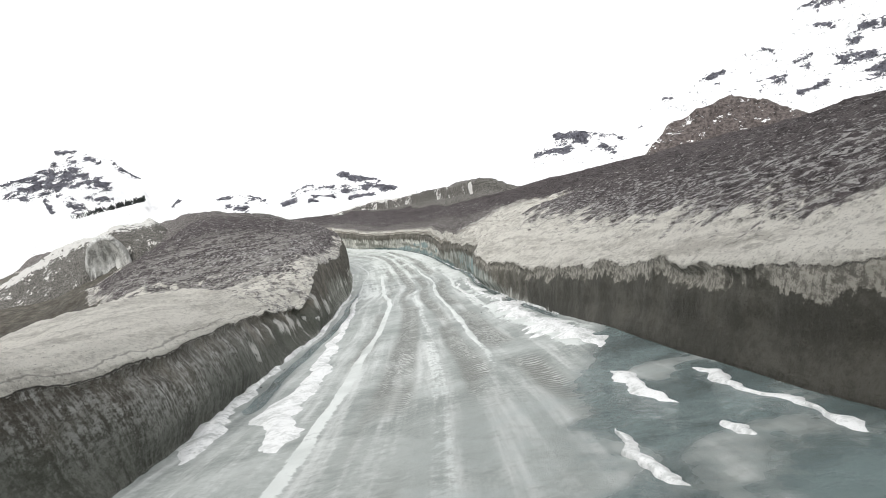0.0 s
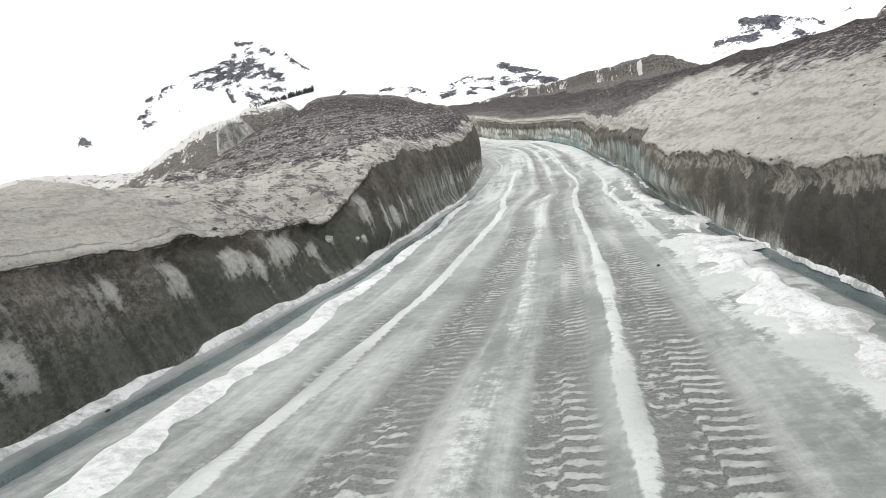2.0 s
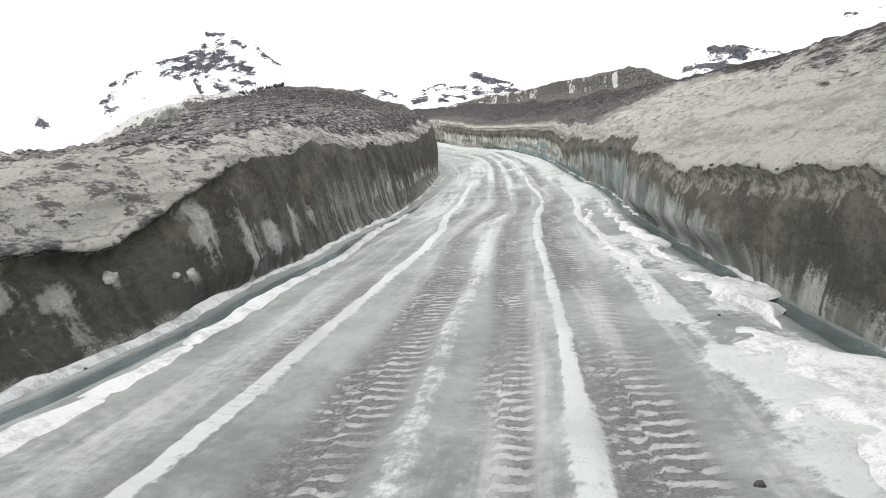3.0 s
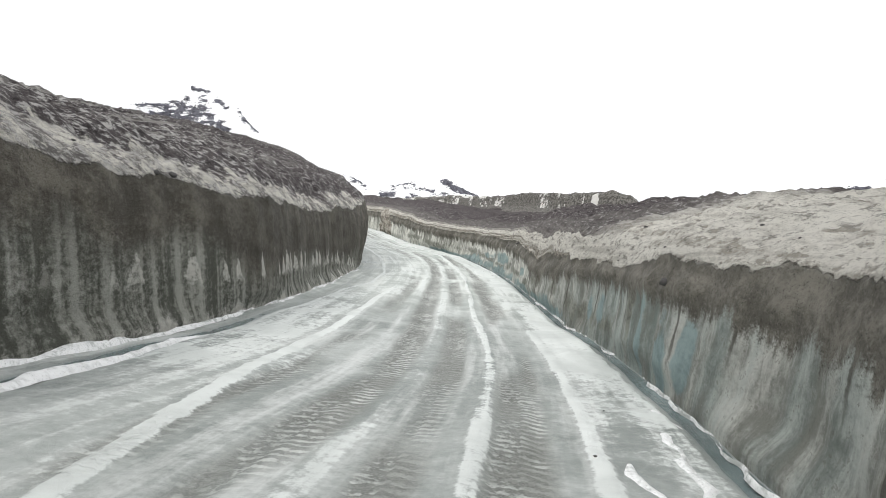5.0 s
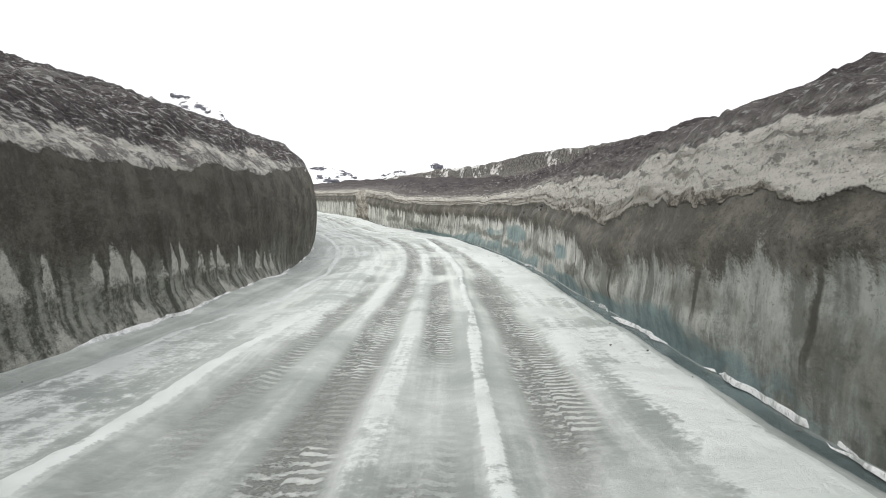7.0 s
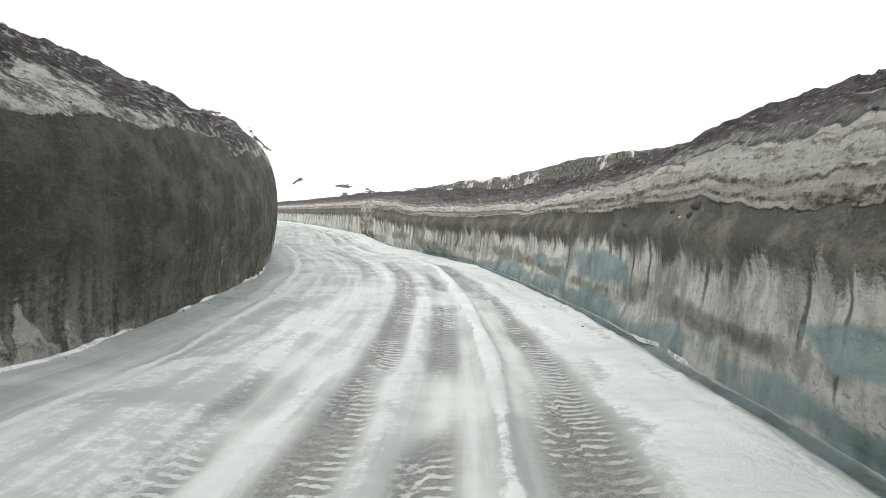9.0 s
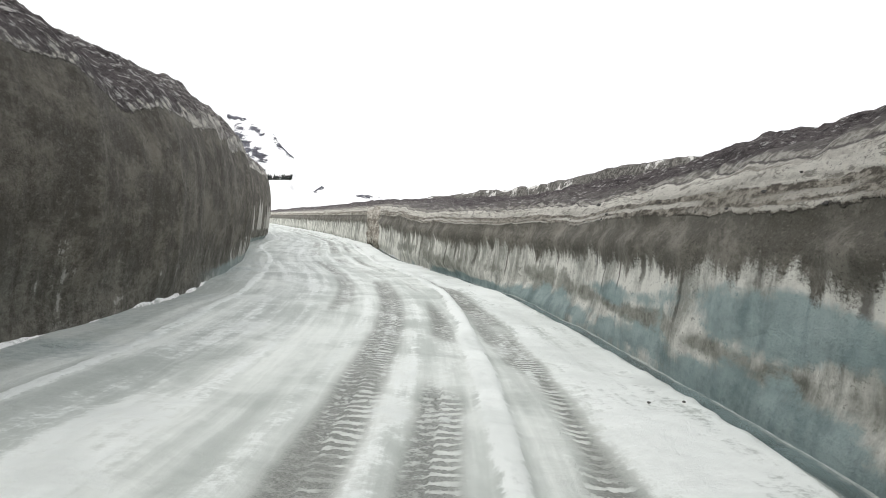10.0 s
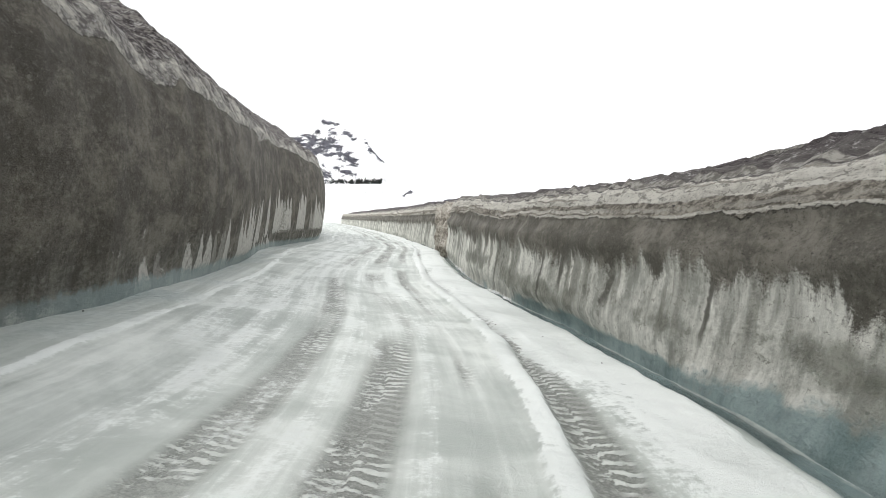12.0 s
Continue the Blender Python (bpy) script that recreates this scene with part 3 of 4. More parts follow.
        patch = m.math("MULTIPLY", m.step(y, 31.0, 44.0, 1.0, 0.0), m.step(m.math("MULTIPLY_ADD", off_mid, 0.8, speck), 0.545, 0.59, 0.0, 0.85))
        above = m.mix(m.math("MULTIPLY", patch, m.step(off, 1.5, 4.5, 1.0, 0.12)), above, pale)
        broken = m.math("MULTIPLY", m.step(y, 34.0, 42.0), m.step(m.math("MULTIPLY_ADD", off_mid, 0.8, speck), m.step(y, 72.0, 82.0, 0.47, 0.45), 0.52, 0.0, 0.85))
        above = m.mix(broken, above, slope)
        mucky = m.math("MULTIPLY", m.step(m.math("ABSOLUTE", m.math("SUBTRACT", y, 30.0)), 10.0, 5.0), m.step(m.math("MULTIPLY_ADD", off_mid, 0.9, clod), 0.50, 0.55, 0.0, 0.8))
        above = m.mix(m.math("MULTIPLY", mucky, m.step(off, 2.0, 4.0, 1.0, 0.25)), above, slope)
        crusty = m.math("MULTIPLY", m.step(y, 82.0, 90.0), m.math("MULTIPLY", m.step(m.math("MULTIPLY_ADD", off_mid, 1.2, over), 0.1, 1.1, 1.0, 0.55), m.step(m.math("MULTIPLY_ADD", clod, 0.5, m.math("MULTIPLY", fine, 0.5)), 0.49, 0.54, 0.0, 0.85)))
        above = m.mix(crusty, above, m.mix(speckled, (0.30, 0.285, 0.25), (0.52, 0.50, 0.455)))
        # thin dark seams in the snow's cut edge
        for level, deep in ((0.05, 0.9), (0.20, 0.5)):
            seam = m.math("MULTIPLY", m.step(m.math("ABSOLUTE", m.math("MULTIPLY_ADD", off_mid, 0.2, m.math("SUBTRACT", over, level))), 0.004, 0.018, deep, 0.0), m.step(y, 26.0, 31.0, 1.0, 0.0))
            above = m.mix(seam, above, (0.07, 0.066, 0.056))
    lip = m.step(m.math("MULTIPLY_ADD", off_fine, 0.22, m.math("MULTIPLY_ADD", off_mid, 0.30, over)), 0.02, 0.045)
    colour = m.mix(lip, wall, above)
    wet = m.step(lip, 0.0, 1.0, 0.62, 0.88)
    relief = m.bump(m.math("MULTIPLY_ADD", grit, 0.4, fine), 0.8, 0.09)
    relief = m.bump(m.math("MULTIPLY_ADD", slim, m.step(lip, 0.0, 1.0, 0.4, 0.0), m.math("MULTIPLY_ADD", clod, m.step(lip, 0.0, 1.0, 0.1, 1.0), m.math("MULTIPLY", mid, 0.4))), 0.7, 0.22, relief)
    return m.done(colour, wet, relief, 0.16)


def snow_material(name, dirt=0.25, stretch=(1, 1, 1)):
    """Wet snow, grey where it is waterlogged and peppered with grit."""
    m = Nodes(name)
    mid, fine, grit = m.noise(m.scaled(m.place, stretch), 1.6, 6, 0.65), m.noise(m.place, 9.0, 7, 0.75), m.noise(m.place, 45.0, 4, 0.8)
    colour = m.mix(m.step(m.math("MULTIPLY_ADD", fine, 0.5, m.math("MULTIPLY", mid, 0.5)), 0.46, 0.62, 0.0, 2.2 * dirt), (0.86, 0.87, 0.865), (0.40, 0.42, 0.405))
    colour = m.mix(m.step(grit, 0.58, 0.64, 0.0, 1.6 * dirt), colour, (0.22, 0.22, 0.20))
    return m.done(colour, 0.7, m.bump(m.math("ADD", fine, mid), 0.6, 0.06), 0.3)


def road_material():
    """Wet grey ice with packed snow: lengthwise streaks, cleated tyre tracks, meltwater at the edges."""
    m = Nodes("icy_road")
    rr, run, white, track, cleat, melt, tread = (m.attr(k) for k in ("rr", "run", "white", "track", "cleat", "melt", "tread"))
    streaks = m.noise(m.vec(m.math("MULTIPLY", rr, 2.4), m.math("MULTIPLY", run, 0.10), 0.0), 1.0, 6, 0.62)
    smear = m.noise(m.vec(m.math("MULTIPLY", rr, 0.5), m.math("MULTIPLY", run, 0.5), 4.0), 1.0, 5, 0.6, 0.6)
    fine, grit = m.noise(m.place, 7.0, 7, 0.76), m.noise(m.place, 36.0, 5, 0.8)
    base = m.mix(m.step(m.math("MULTIPLY_ADD", fine, 0.4, m.math("MULTIPLY", smear, 0.6)), 0.36, 0.64), (0.225, 0.25, 0.235), (0.455, 0.485, 0.465))
    base = m.mix(m.step(m.math("MULTIPLY_ADD", fine, 0.3, m.math("MULTIPLY", streaks, 0.8)), 0.50, 0.72, 0.0, 0.8), base, (0.68, 0.70, 0.68))
    base = m.mix(m.step(run, 48.0, 62.0, 0.0, 0.72), base, m.mix(m.step(m.math("MULTIPLY_ADD", smear, 0.5, m.math("MULTIPLY", streaks, 0.5)), 0.38, 0.62), (0.45, 0.49, 0.455), (0.76, 0.795, 0.75)))
    ground = m.mix(m.step(grit, 0.42, 0.58), (0.105, 0.112, 0.098), (0.225, 0.232, 0.208))
    # curved lugs pressed into the snow, broken where it crumbled
    bent = m.math("MULTIPLY_ADD", m.math("ABSOLUTE", tread), 5.0, m.math("MULTIPLY", m.math("SUBTRACT", m.noise(m.place, 2.6, 5, 0.65), 0.5), 7.0))
    beat = m.math("SINE", m.math("MULTIPLY_ADD", run, 36.0, bent))
    half_beat = m.math("SINE", m.math("MULTIPLY_ADD", run, 36.0, m.math("ADD", bent, m.step(tread, -0.02, 0.02, 0.0, 3.0))))
    crumb = m.math("MULTIPLY", m.math("SUBTRACT", m.noise(m.place, 11.0, 5, 0.7), 0.5), 6.0)
    cleat = m.math("MULTIPLY", cleat, m.step(m.math("ADD", crumb, m.math("MULTIPLY_ADD", half_beat, 0.7, m.math("MULTIPLY", beat, 0.4))), -0.35, 0.65))
    base = m.mix(m.math("MULTIPLY", track, m.step(cleat, 0.25, 0.8, 0.88, 0.1)), base, ground)
    base = m.mix(m.math("MULTIPLY", m.math("MULTIPLY", track, cleat), m.step(fine, 0.35, 0.6, 0.25, 0.75)), base, (0.66, 0.68, 0.64))
    snowy = m.step(m.math("MULTIPLY_ADD", m.math("SUBTRACT", fine, 0.5), 1.7, m.math("MULTIPLY_ADD", m.math("SUBTRACT", m.math("ADD", smear, streaks), 1.0), 1.4, white)), 0.34, 0.75)
    base = m.mix(m.math("MULTIPLY", snowy, 0.92), base, m.mix(m.step(smear, 0.4, 0.7), (0.79, 0.825, 0.80), (0.61, 0.645, 0.62)))
    pool = m.step(m.math("MULTIPLY_ADD", m.math("SUBTRACT", smear, 0.5), 0.9, m.math("MULTIPLY_ADD", m.math("SUBTRACT", fine, 0.5), 0.6, melt)), 0.22, 0.78)
    deep = m.mix(m.step(smear, 0.35, 0.65), (0.07, 0.098, 0.097), (0.165, 0.22, 0.218))
    base = m.mix(pool, base, deep)
    rough = m.math("SUBTRACT", m.step(fine, 0.3, 0.7, 0.42, 0.62), m.math("MULTIPLY", pool, 0.36))
    relief = m.bump(m.math("MULTIPLY_ADD", grit, 0.35, m.math("MULTIPLY_ADD", m.math("MULTIPLY", cleat, track), 1.1, fine)), 0.8, 0.05)
    return m.done(base, rough, relief, 0.4)


def mountain_material(name, rock=(0.085, 0.085, 0.10)):
    """Deep snow; rock shows where the "bare" outcrops are, broken up by drifts."""
    m = Nodes(name)
    bare = m.attr("bare")
    drift = m.noise(m.scaled(m.place, (0.7, 1, 1.9)), 0.034, 8, 0.72, 0.4)
    grain = m.noise(m.place, 0.12, 6, 0.75)
    bare = m.math("MULTIPLY_ADD", m.math("SUBTRACT", drift, 0.5), 3.4, m.math("MULTIPLY_ADD", m.math("SUBTRACT", grain, 0.5), 1.2, bare))
    shown = m.step(bare, 0.56, 0.64)
    stone = m.mix(m.step(grain, 0.4, 0.6), tuple(0.6 * v for v in rock), tuple(1.7 * v for v in rock))
    return m.done(m.mix(shown, (0.94, 0.94, 0.945), stone), 0.85, m.bump(grain, 0.3, 3.0), 0.2)


def moraine_material():
    m = Nodes("moraine")
    mid, fine, grit = m.noise(m.place, 0.4, 7, 0.72), m.noise(m.place, 1.6, 7, 0.78), m.noise(m.place, 4.5, 5, 0.8)
    x, y, z = m.split(m.place)
    snowy = m.step(m.math("MULTIPLY_ADD", m.math("SUBTRACT", mid, 0.5), 2.4, m.math("MULTIPLY_ADD", m.math("SUBTRACT", fine, 0.5), 1.4, m.attr("snowy"))), 0.46, 0.54)
    dirt = m.mix(m.step(grit, 0.44, 0.56), (0.07, 0.067, 0.06), (0.24, 0.23, 0.21))
    return m.done(m.mix(snowy, dirt, m.mix(fine, (0.50, 0.49, 0.46), (0.84, 0.83, 0.80))), 0.85, m.bump(m.math("ADD", fine, mid), 0.6, 0.4), 0.25)


def ice_material():
    m = Nodes("old_ice")
    x, y, z = m.split(m.place)
    hang = m.noise(m.vec(m.math("MULTIPLY", x, 1.2), m.math("MULTIPLY", y, 1.2), m.math("MULTIPLY", z, 0.3)), 1.0, 5, 0.6, 0.4)
    fine = m.noise(m.place, 4.0, 5, 0.65)
    colour = m.mix(m.step(m.math("MULTIPLY_ADD", fine, 0.4, m.math("MULTIPLY", hang, 0.7)), 0.45, 0.66), (0.30, 0.30, 0.28), (0.76, 0.76, 0.73))
    return m.done(colour, 0.5, m.bump(fine, 0.5, 0.1), 0.4)


def stained_material():
    m = Nodes("stained_ice")
    mid, fine = m.noise(m.place, 1.8, 6, 0.7), m.noise(m.place, 9.0, 6, 0.75)
    colour = m.mix(m.step(m.math("MULTIPLY_ADD", fine, 0.5, m.math("MULTIPLY", mid, 0.5)), 0.42, 0.58), (0.14, 0.12, 0.095), (0.52, 0.49, 0.43))
    return m.done(colour, 0.5, m.bump(fine, 0.7, 0.08), 0.35)


def needle_material():
    m = Nodes("dark_conifers")
    return m.done(m.mix(m.noise(m.place, 0.2, 4), (0.02, 0.024, 0.022), (0.05, 0.056, 0.052)), 0.9, None, 0.1)


mat_left = bank_material("left_cut_ice", False)
mat_right = bank_material("right_cut_ice", True)
mat_snow = snow_material("wet_snow", 0.3)
mat_patch = snow_material("soaked_snow", 0.34, (2.4, 0.8, 1.0))
mat_dirty = snow_material("dirty_snow", 0.6)
mat_berm = snow_material("crumbled_snow", 0.42)
mat_plain = snow_material("glacier_snow", 0.15)
mat_road = road_material()
mat_mountain = mountain_material("snowy_rock")
mat_crag = mountain_material("brown_rock", (0.10, 0.085, 0.08))
mat_moraine = moraine_material()
mat_ice = ice_material()
mat_needle = needle_material()

# ---- road ----
def wander(y, seed, size=0.12):
    """A slow sideways drift along the road."""
    return size * rough_noise(np.asarray(y) * 0.13, seed + 0 * np.asarray(y), 0 * np.asarray(y), 3)


def line(distance, middle, half):
    """1 on a line across the road, soft at its sides."""
    return 1 - smooth(np.abs(distance - middle), half * 0.45, half)


along = np.concatenate([np.arange(-30, 2, 0.4), np.arange(2, 98, 0.042), np.geomspace(98, 300, 160)])
across = np.linspace(-0.04, 1.04, 158)
Y = along[:, None] + 0 * across[None]
A = across[None] + 0 * along[:, None]
LX, RX = left_x(along)[:, None], right_x(along)[:, None]
X = LX + (RX - LX) * A
RR, LL = RX - X, X - LX
# wheel tracks with cleat bars, by distance from the right-hand foot
TRACK, BAR, TREAD = 0 * X, 0 * X, 0 * X
WHEELS = (((2.05, 2.05, 2.25, 2.05, 2.15, 1.95, 1.65), (0.42, 0.36, 0.35, 0.42, 0.42, 0.28, 0.24), 3, 1.0), ((2.9, 3.05, 3.3, 3.32, 3.36, 2.75, 2.6), (0.3, 0.3, 0.3, 0.3, 0.29, 0.2, 0.2), 4, 0.9),
          ((4.35, 4.05, 4.3, 4.3, 4.25, 3.8, 3.6), (0.42, 0.42, 0.36, 0.36, 0.34, 0.34, 0.34), -30, 0.95), ((5.5, 5.3, 5.4, 5.35, 5.35, 5.0, 4.8), (0.3, 0.3, 0.3, 0.32, 0.32, 0.3, 0.3), 14, 0.8))
STATIONS = (12, 30, 46, 58, 73, 86, 92)
for k, (middles, halves, y0, depth) in enumerate(WHEELS):
    middle, half = np.interp(Y, STATIONS, middles), np.interp(Y, STATIONS, halves)
    shift = wander(Y, 2.0 * k + 1.3, 0.05)
    inside = line(RR, middle + shift, half * 1.15) * smooth(Y, y0, y0 + 3)
    worn = smooth(rough_noise(Y * 0.22, RR * 0.8, 6.0 * k + 0 * Y, 3), -0.55, 0.05)
    broken = 0.35 + 0.65 * smooth(rough_noise(Y * 0.9, RR * 2.0, 4.0 + k + 0 * Y, 4, 0.6), -0.3, 0.2)
    TREAD = np.where(inside > TRACK, RR - middle - shift, TREAD)
    TRACK = np.maximum(TRACK, inside * worn * depth)
    BAR = np.maximum(BAR, broken * inside)
# packed white lines and drifts
rim = 0.40 + wander(Y, 61.0, 0.08) + 0.03 * soft_noise(Y * 3, 0 * Y, 2 + 0 * Y)
PACK = smooth(RR, rim - 0.02, rim + 0.04) * (1 - smooth(RR, 1.0 + 0.35 * smooth(Y, 50, 60), 1.75 + 0.3 * smooth(Y, 50, 60))) * np.clip(0.95 + 0.5 * rough_noise(Y * 0.3, RR, 5 + 0 * Y, 3), 0, 1)
RIDGE = line(RR, np.interp(Y, [0, 12, 30, 36, 42, 60, 72, 79, 84, 87, 90, 98], [2.47, 2.47, 2.41, 2.5, 2.68, 2.78, 2.74, 2.62, 2.42, 2.24, 2.0, 1.85]) + wander(Y, 31.0, 0.04), 0.13 + 0.09 * smooth(Y, 62, 80) + 0.04 * rough_noise(Y * 0.6, 0 * Y, 8 + 0 * Y, 3))
WHITE = (0.25 + 0.55 * smooth(Y, 10, 16) + 0.15 * smooth(Y, 60, 75)) * RIDGE
WHITE = np.maximum(WHITE, (0.95 - 0.45 * smooth(Y, 54, 66)) * line(RR, np.interp(Y, [11, 20, 28, 33, 37, 42, 46, 62, 70], [5.34, 5.4, 5.18, 4.95, 5.1, 5.9, 6.15, 6.0, 5.8]) + wander(Y, 37.0, 0.05), 0.17))
WHITE = np.maximum(WHITE, 0.85 * smooth(Y, 40, 46) * line(LL, np.interp(Y, [34, 43, 54, 58, 63, 69, 78, 93], [1.2, 0.8, 0.82, 1.0, 1.5, 1.7, 1.4, 1.38]) + wander(Y, 41.0, 0.06), 0.13 + 0.05 * smooth(Y, 70, 80)))
WHITE = np.maximum(WHITE, 0.85 * smooth(Y, 24, 27) * (1 - smooth(Y, 48, 54)) * line(RR, np.interp(Y, [26, 33, 38, 49], [1.22, 1.24, 1.42, 1.45]) + wander(Y, 43.0, 0.05), 0.13))
WHITE = np.maximum(WHITE, 0.62 * smooth(Y, 38, 44) * (1 - smooth(Y, 56, 62)) * smooth(LL, 0.75, 0.95) * (1 - smooth(LL, 2.0, 2.6)))
WHITE = np.maximum(WHITE, (0.42 + 0.06 * smooth(Y, 50, 60)) * line(RR, np.interp(Y, STATIONS, [3.58, 3.58, 3.78, 3.8, 3.8, 3.25, 3.1]) + wander(Y, 47.0, 0.04), 0.19))
WHITE = np.maximum(WHITE, 0.45 * smooth(Y, 50, 60) * line(RR, np.interp(Y, STATIONS, [4.9, 4.7, 4.85, 4.82, 4.8, 4.4, 4.2]), 0.17))
WHITE = np.maximum(WHITE, smooth(Y, 34, 46) * PACK)
WHITE = np.maximum(WHITE, smooth(Y, 34, 46) * 0.5 * line(RR, 6.3, 1.4) * smooth(rough_noise(Y * 0.15, RR * 0.5, 12 + 0 * Y, 3), -0.3, 0.4))
WHITE = np.maximum(WHITE, smooth(Y, 66, 80) * 0.36 * smooth(rough_noise(Y * 0.15, RR * 0.6, 15 + 0 * Y, 3), -0.6, 0.3))
SLUSH = line(RR, 0.78 + wander(Y, 71.0, 0.1), 0.62 + 0.2 * rough_noise(Y * 0.35, 0 * Y, 21 + 0 * Y, 3)) * smooth(Y, 11, 12.5) * (1 - smooth(Y, 26, 40))
WHITE = np.maximum(WHITE, np.clip(SLUSH * (0.8 + 0.7 * rough_noise(Y * 0.9, RR * 2.0, 23 + 0 * Y, 4, 0.6)), 0, 1))
gutter = np.exp(-((RR - 0.14) / 0.17) ** 2) * smooth(Y, 14, 20) + np.exp(-((LL - 0.62) / 0.26) ** 2) * smooth(Y, 11, 13) * (1 - 0.6 * smooth(Y, 42, 52)) * (1 - smooth(Y, 62, 72))
MELT = 0.95 * gutter
brink = np.interp(Y, [2, 5, 8, 10, 11.5, 13, 15], [3.0, 2.7, 2.1, 1.5, 0.9, 0.3, -0.4]) + 0.25 * rough_noise(Y * 0.5, RR * 0.7, 31 + 0 * Y, 4, 0.6)
MELT = np.maximum(MELT, (0.75 + 0.45 * rough_noise(Y * 0.8, RR * 1.3, 35 + 0 * Y, 4, 0.6)) * (1 - smooth(RR - brink, -1.0, 0.7)))
MELT = np.maximum(MELT, 0.36 * (1 - smooth(Y, 8, 14)) * (1 - smooth(RR, 3.4, 5.0)))
MELT = np.maximum(MELT, 0.4 * (1 - smooth(LL, 0.6, 2.2)) * smooth(Y, 60, 72))
Z = road_z(along)[:, None] + 0 * A
Z = Z + 0.05 * rough_noise(X * 0.5, Y * 0.3, 0 * X, 3) + 0.02 * rough_noise(RR * 2.2, Y * 0.2, 0 * X + 3, 3)
Z = Z - 0.05 * gutter + 0.05 * PACK * smooth(Y, 34, 46) + 0.03 * WHITE * (1 - MELT) + 0.05 * RIDGE * smooth(Y, 50, 75) * (1 + 0.5 * rough_noise(X * 5, Y * 5, 9 + 0 * X, 2)) - 0.035 * TRACK + 0.012 * rough_noise(X * 4, Y * 4, 1 + 0 * X, 3) * (1 - np.clip(MELT, 0, 1))
road = sheet("road", np.stack([X, Y, Z], -1), mat_road, (("rr", RR), ("run", Y), ("white", WHITE), ("track", TRACK), ("cleat", BAR), ("tread", TREAD), ("melt", np.clip(MELT, 0, 1))))
tagged(road, "wet grey ice road with packed snow and tyre tracks", "road", kind="structure")


# ---- banks ----
def bank(name, material, side, edge, face, crest, offsets, heights, label):
    """A cut bank swept along the road: offsets from its foot and heights over the road, with rough relief."""
    run = np.concatenate([np.arange(-30, 2, 0.5), np.arange(2, 100, 0.12), np.geomspace(100, 300, 240)])
    stops = np.concatenate([np.linspace(0, 1, 44, endpoint=False), 1 + np.linspace(0, 0.62, 220, endpoint=False), np.linspace(1.62, 2, 40)])
    knots = np.linspace(0, 1, 6).tolist() + [1 + k / (len(offsets) - 6) for k in range(1, len(offsets) - 5)]
    zed, F = road_z(run), face(run)
    O = np.stack([np.interp(stops, knots, offsets)] * len(run))
    levels = np.stack([h(run) if callable(h) else h * F for h in heights], -1)
    H = np.stack([np.interp(stops, knots, row) for row in levels])
    for _ in range(3):
        for grid in (H, O):
            inner = (np.roll(grid, 2, 1) + 2 * np.roll(grid, 1, 1) + 3 * grid + 2 * np.roll(grid, -1, 1) + np.roll(grid, -2, 1)) / 9
            grid[:, 52:-4] = inner[:, 52:-4]
    Y = run[:, None] + 0 * O
    F2 = F[:, None]
    ring = np.array([11.0 if side > 0 else 3.0])
    # the lip wanders up and down
    sway = (0.16 - 0.1 * smooth(Y, 66, 78) if side > 0 else 0.06 + 0.10 * smooth(Y, 18, 24)) * rough_noise(Y * 0.45, 0 * Y, ring + 20 + 0 * Y, 5, 0.62)
    share = np.clip(H / F2, 0, 1)
    H = H + sway * smooth(share, 0.55, 1.0) * (1 - smooth(O, 2.0, 4.5))
    over = H - F2 - sway
    lift = over / (crest(run) - F)[:, None]
    near = 1 - smooth(O, 1.0, 2.2)
    flute = 0.05 * rough_noise(Y * 1.5, H * 0.04, ring + 0 * Y, 3) + 0.22 * rough_noise(Y * 0.2, H * 0.06, ring + 4 + 0 * Y, 3)
    pits = 0.014 * rough_noise(Y * 2.6, H * 4.0, ring + 6 + 0 * Y, 3, 0.7)
    # the snow edge leans out over a shallow undercut
    hang = -0.17 * np.exp(-((over - 0.10) / 0.12) ** 2) + 0.12 * np.exp(-((over + 0.16) / 0.14) ** 2)
    hang = (0.6 - 0.4 * smooth(Y, 26, 42) if side > 0 else 0.7 - 0.7 * smooth(Y, 30, 36)) * hang * np.clip(0.75 + 0.9 * rough_noise(Y * 0.5, 0 * Y, ring + 9 + 0 * Y, 3), 0, 2)
    out = O + near * ((flute + pits) * smooth(H, 0.0, 0.5) + hang)
    if side > 0:
        out = out - 0.13 * np.exp(-((H - right_mud(Y) - 0.32) / 0.26) ** 2) * smooth(Y, 36, 46) * (0.8 + 0.5 * rough_noise(Y * 0.7, H * 0.6, ring + 13 + 0 * Y, 3)) * near
    if side < 0:
        out = out - 0.5 * smooth(Y, 62, 76) * np.sin(np.pi * np.clip(share, 0, 1) * 0.72) * (1 - smooth(O, 0.45, 2.5))
    X = edge(run)[:, None] + side * out
    lumps = 0.16 * rough_noise(X * 1.0, Y * 1.0, ring + 0 * Y, 5, 0.72) + 0.35 * rough_noise(X * 0.17, Y * 0.17, ring + 2 + 0 * Y, 3)
    cups = 0.11 * (0.5 - np.abs(rough_noise(X * 1.7, Y * 1.7, ring + 8 + 0 * Y, 3, 0.6))) + 0.05 * rough_noise(X * 3.9, Y * 3.9, ring + 5 + 0 * Y, 2)
    calm = 1 - (0.45 * (1 - smooth(Y, 32, 44)) if side > 0 else 0.65 * (1 - smooth(Y, 24, 33))) * (1 - smooth(O, 7, 12))
    cups, lumps = cups * calm, lumps * (0.4 + 0.6 * calm)
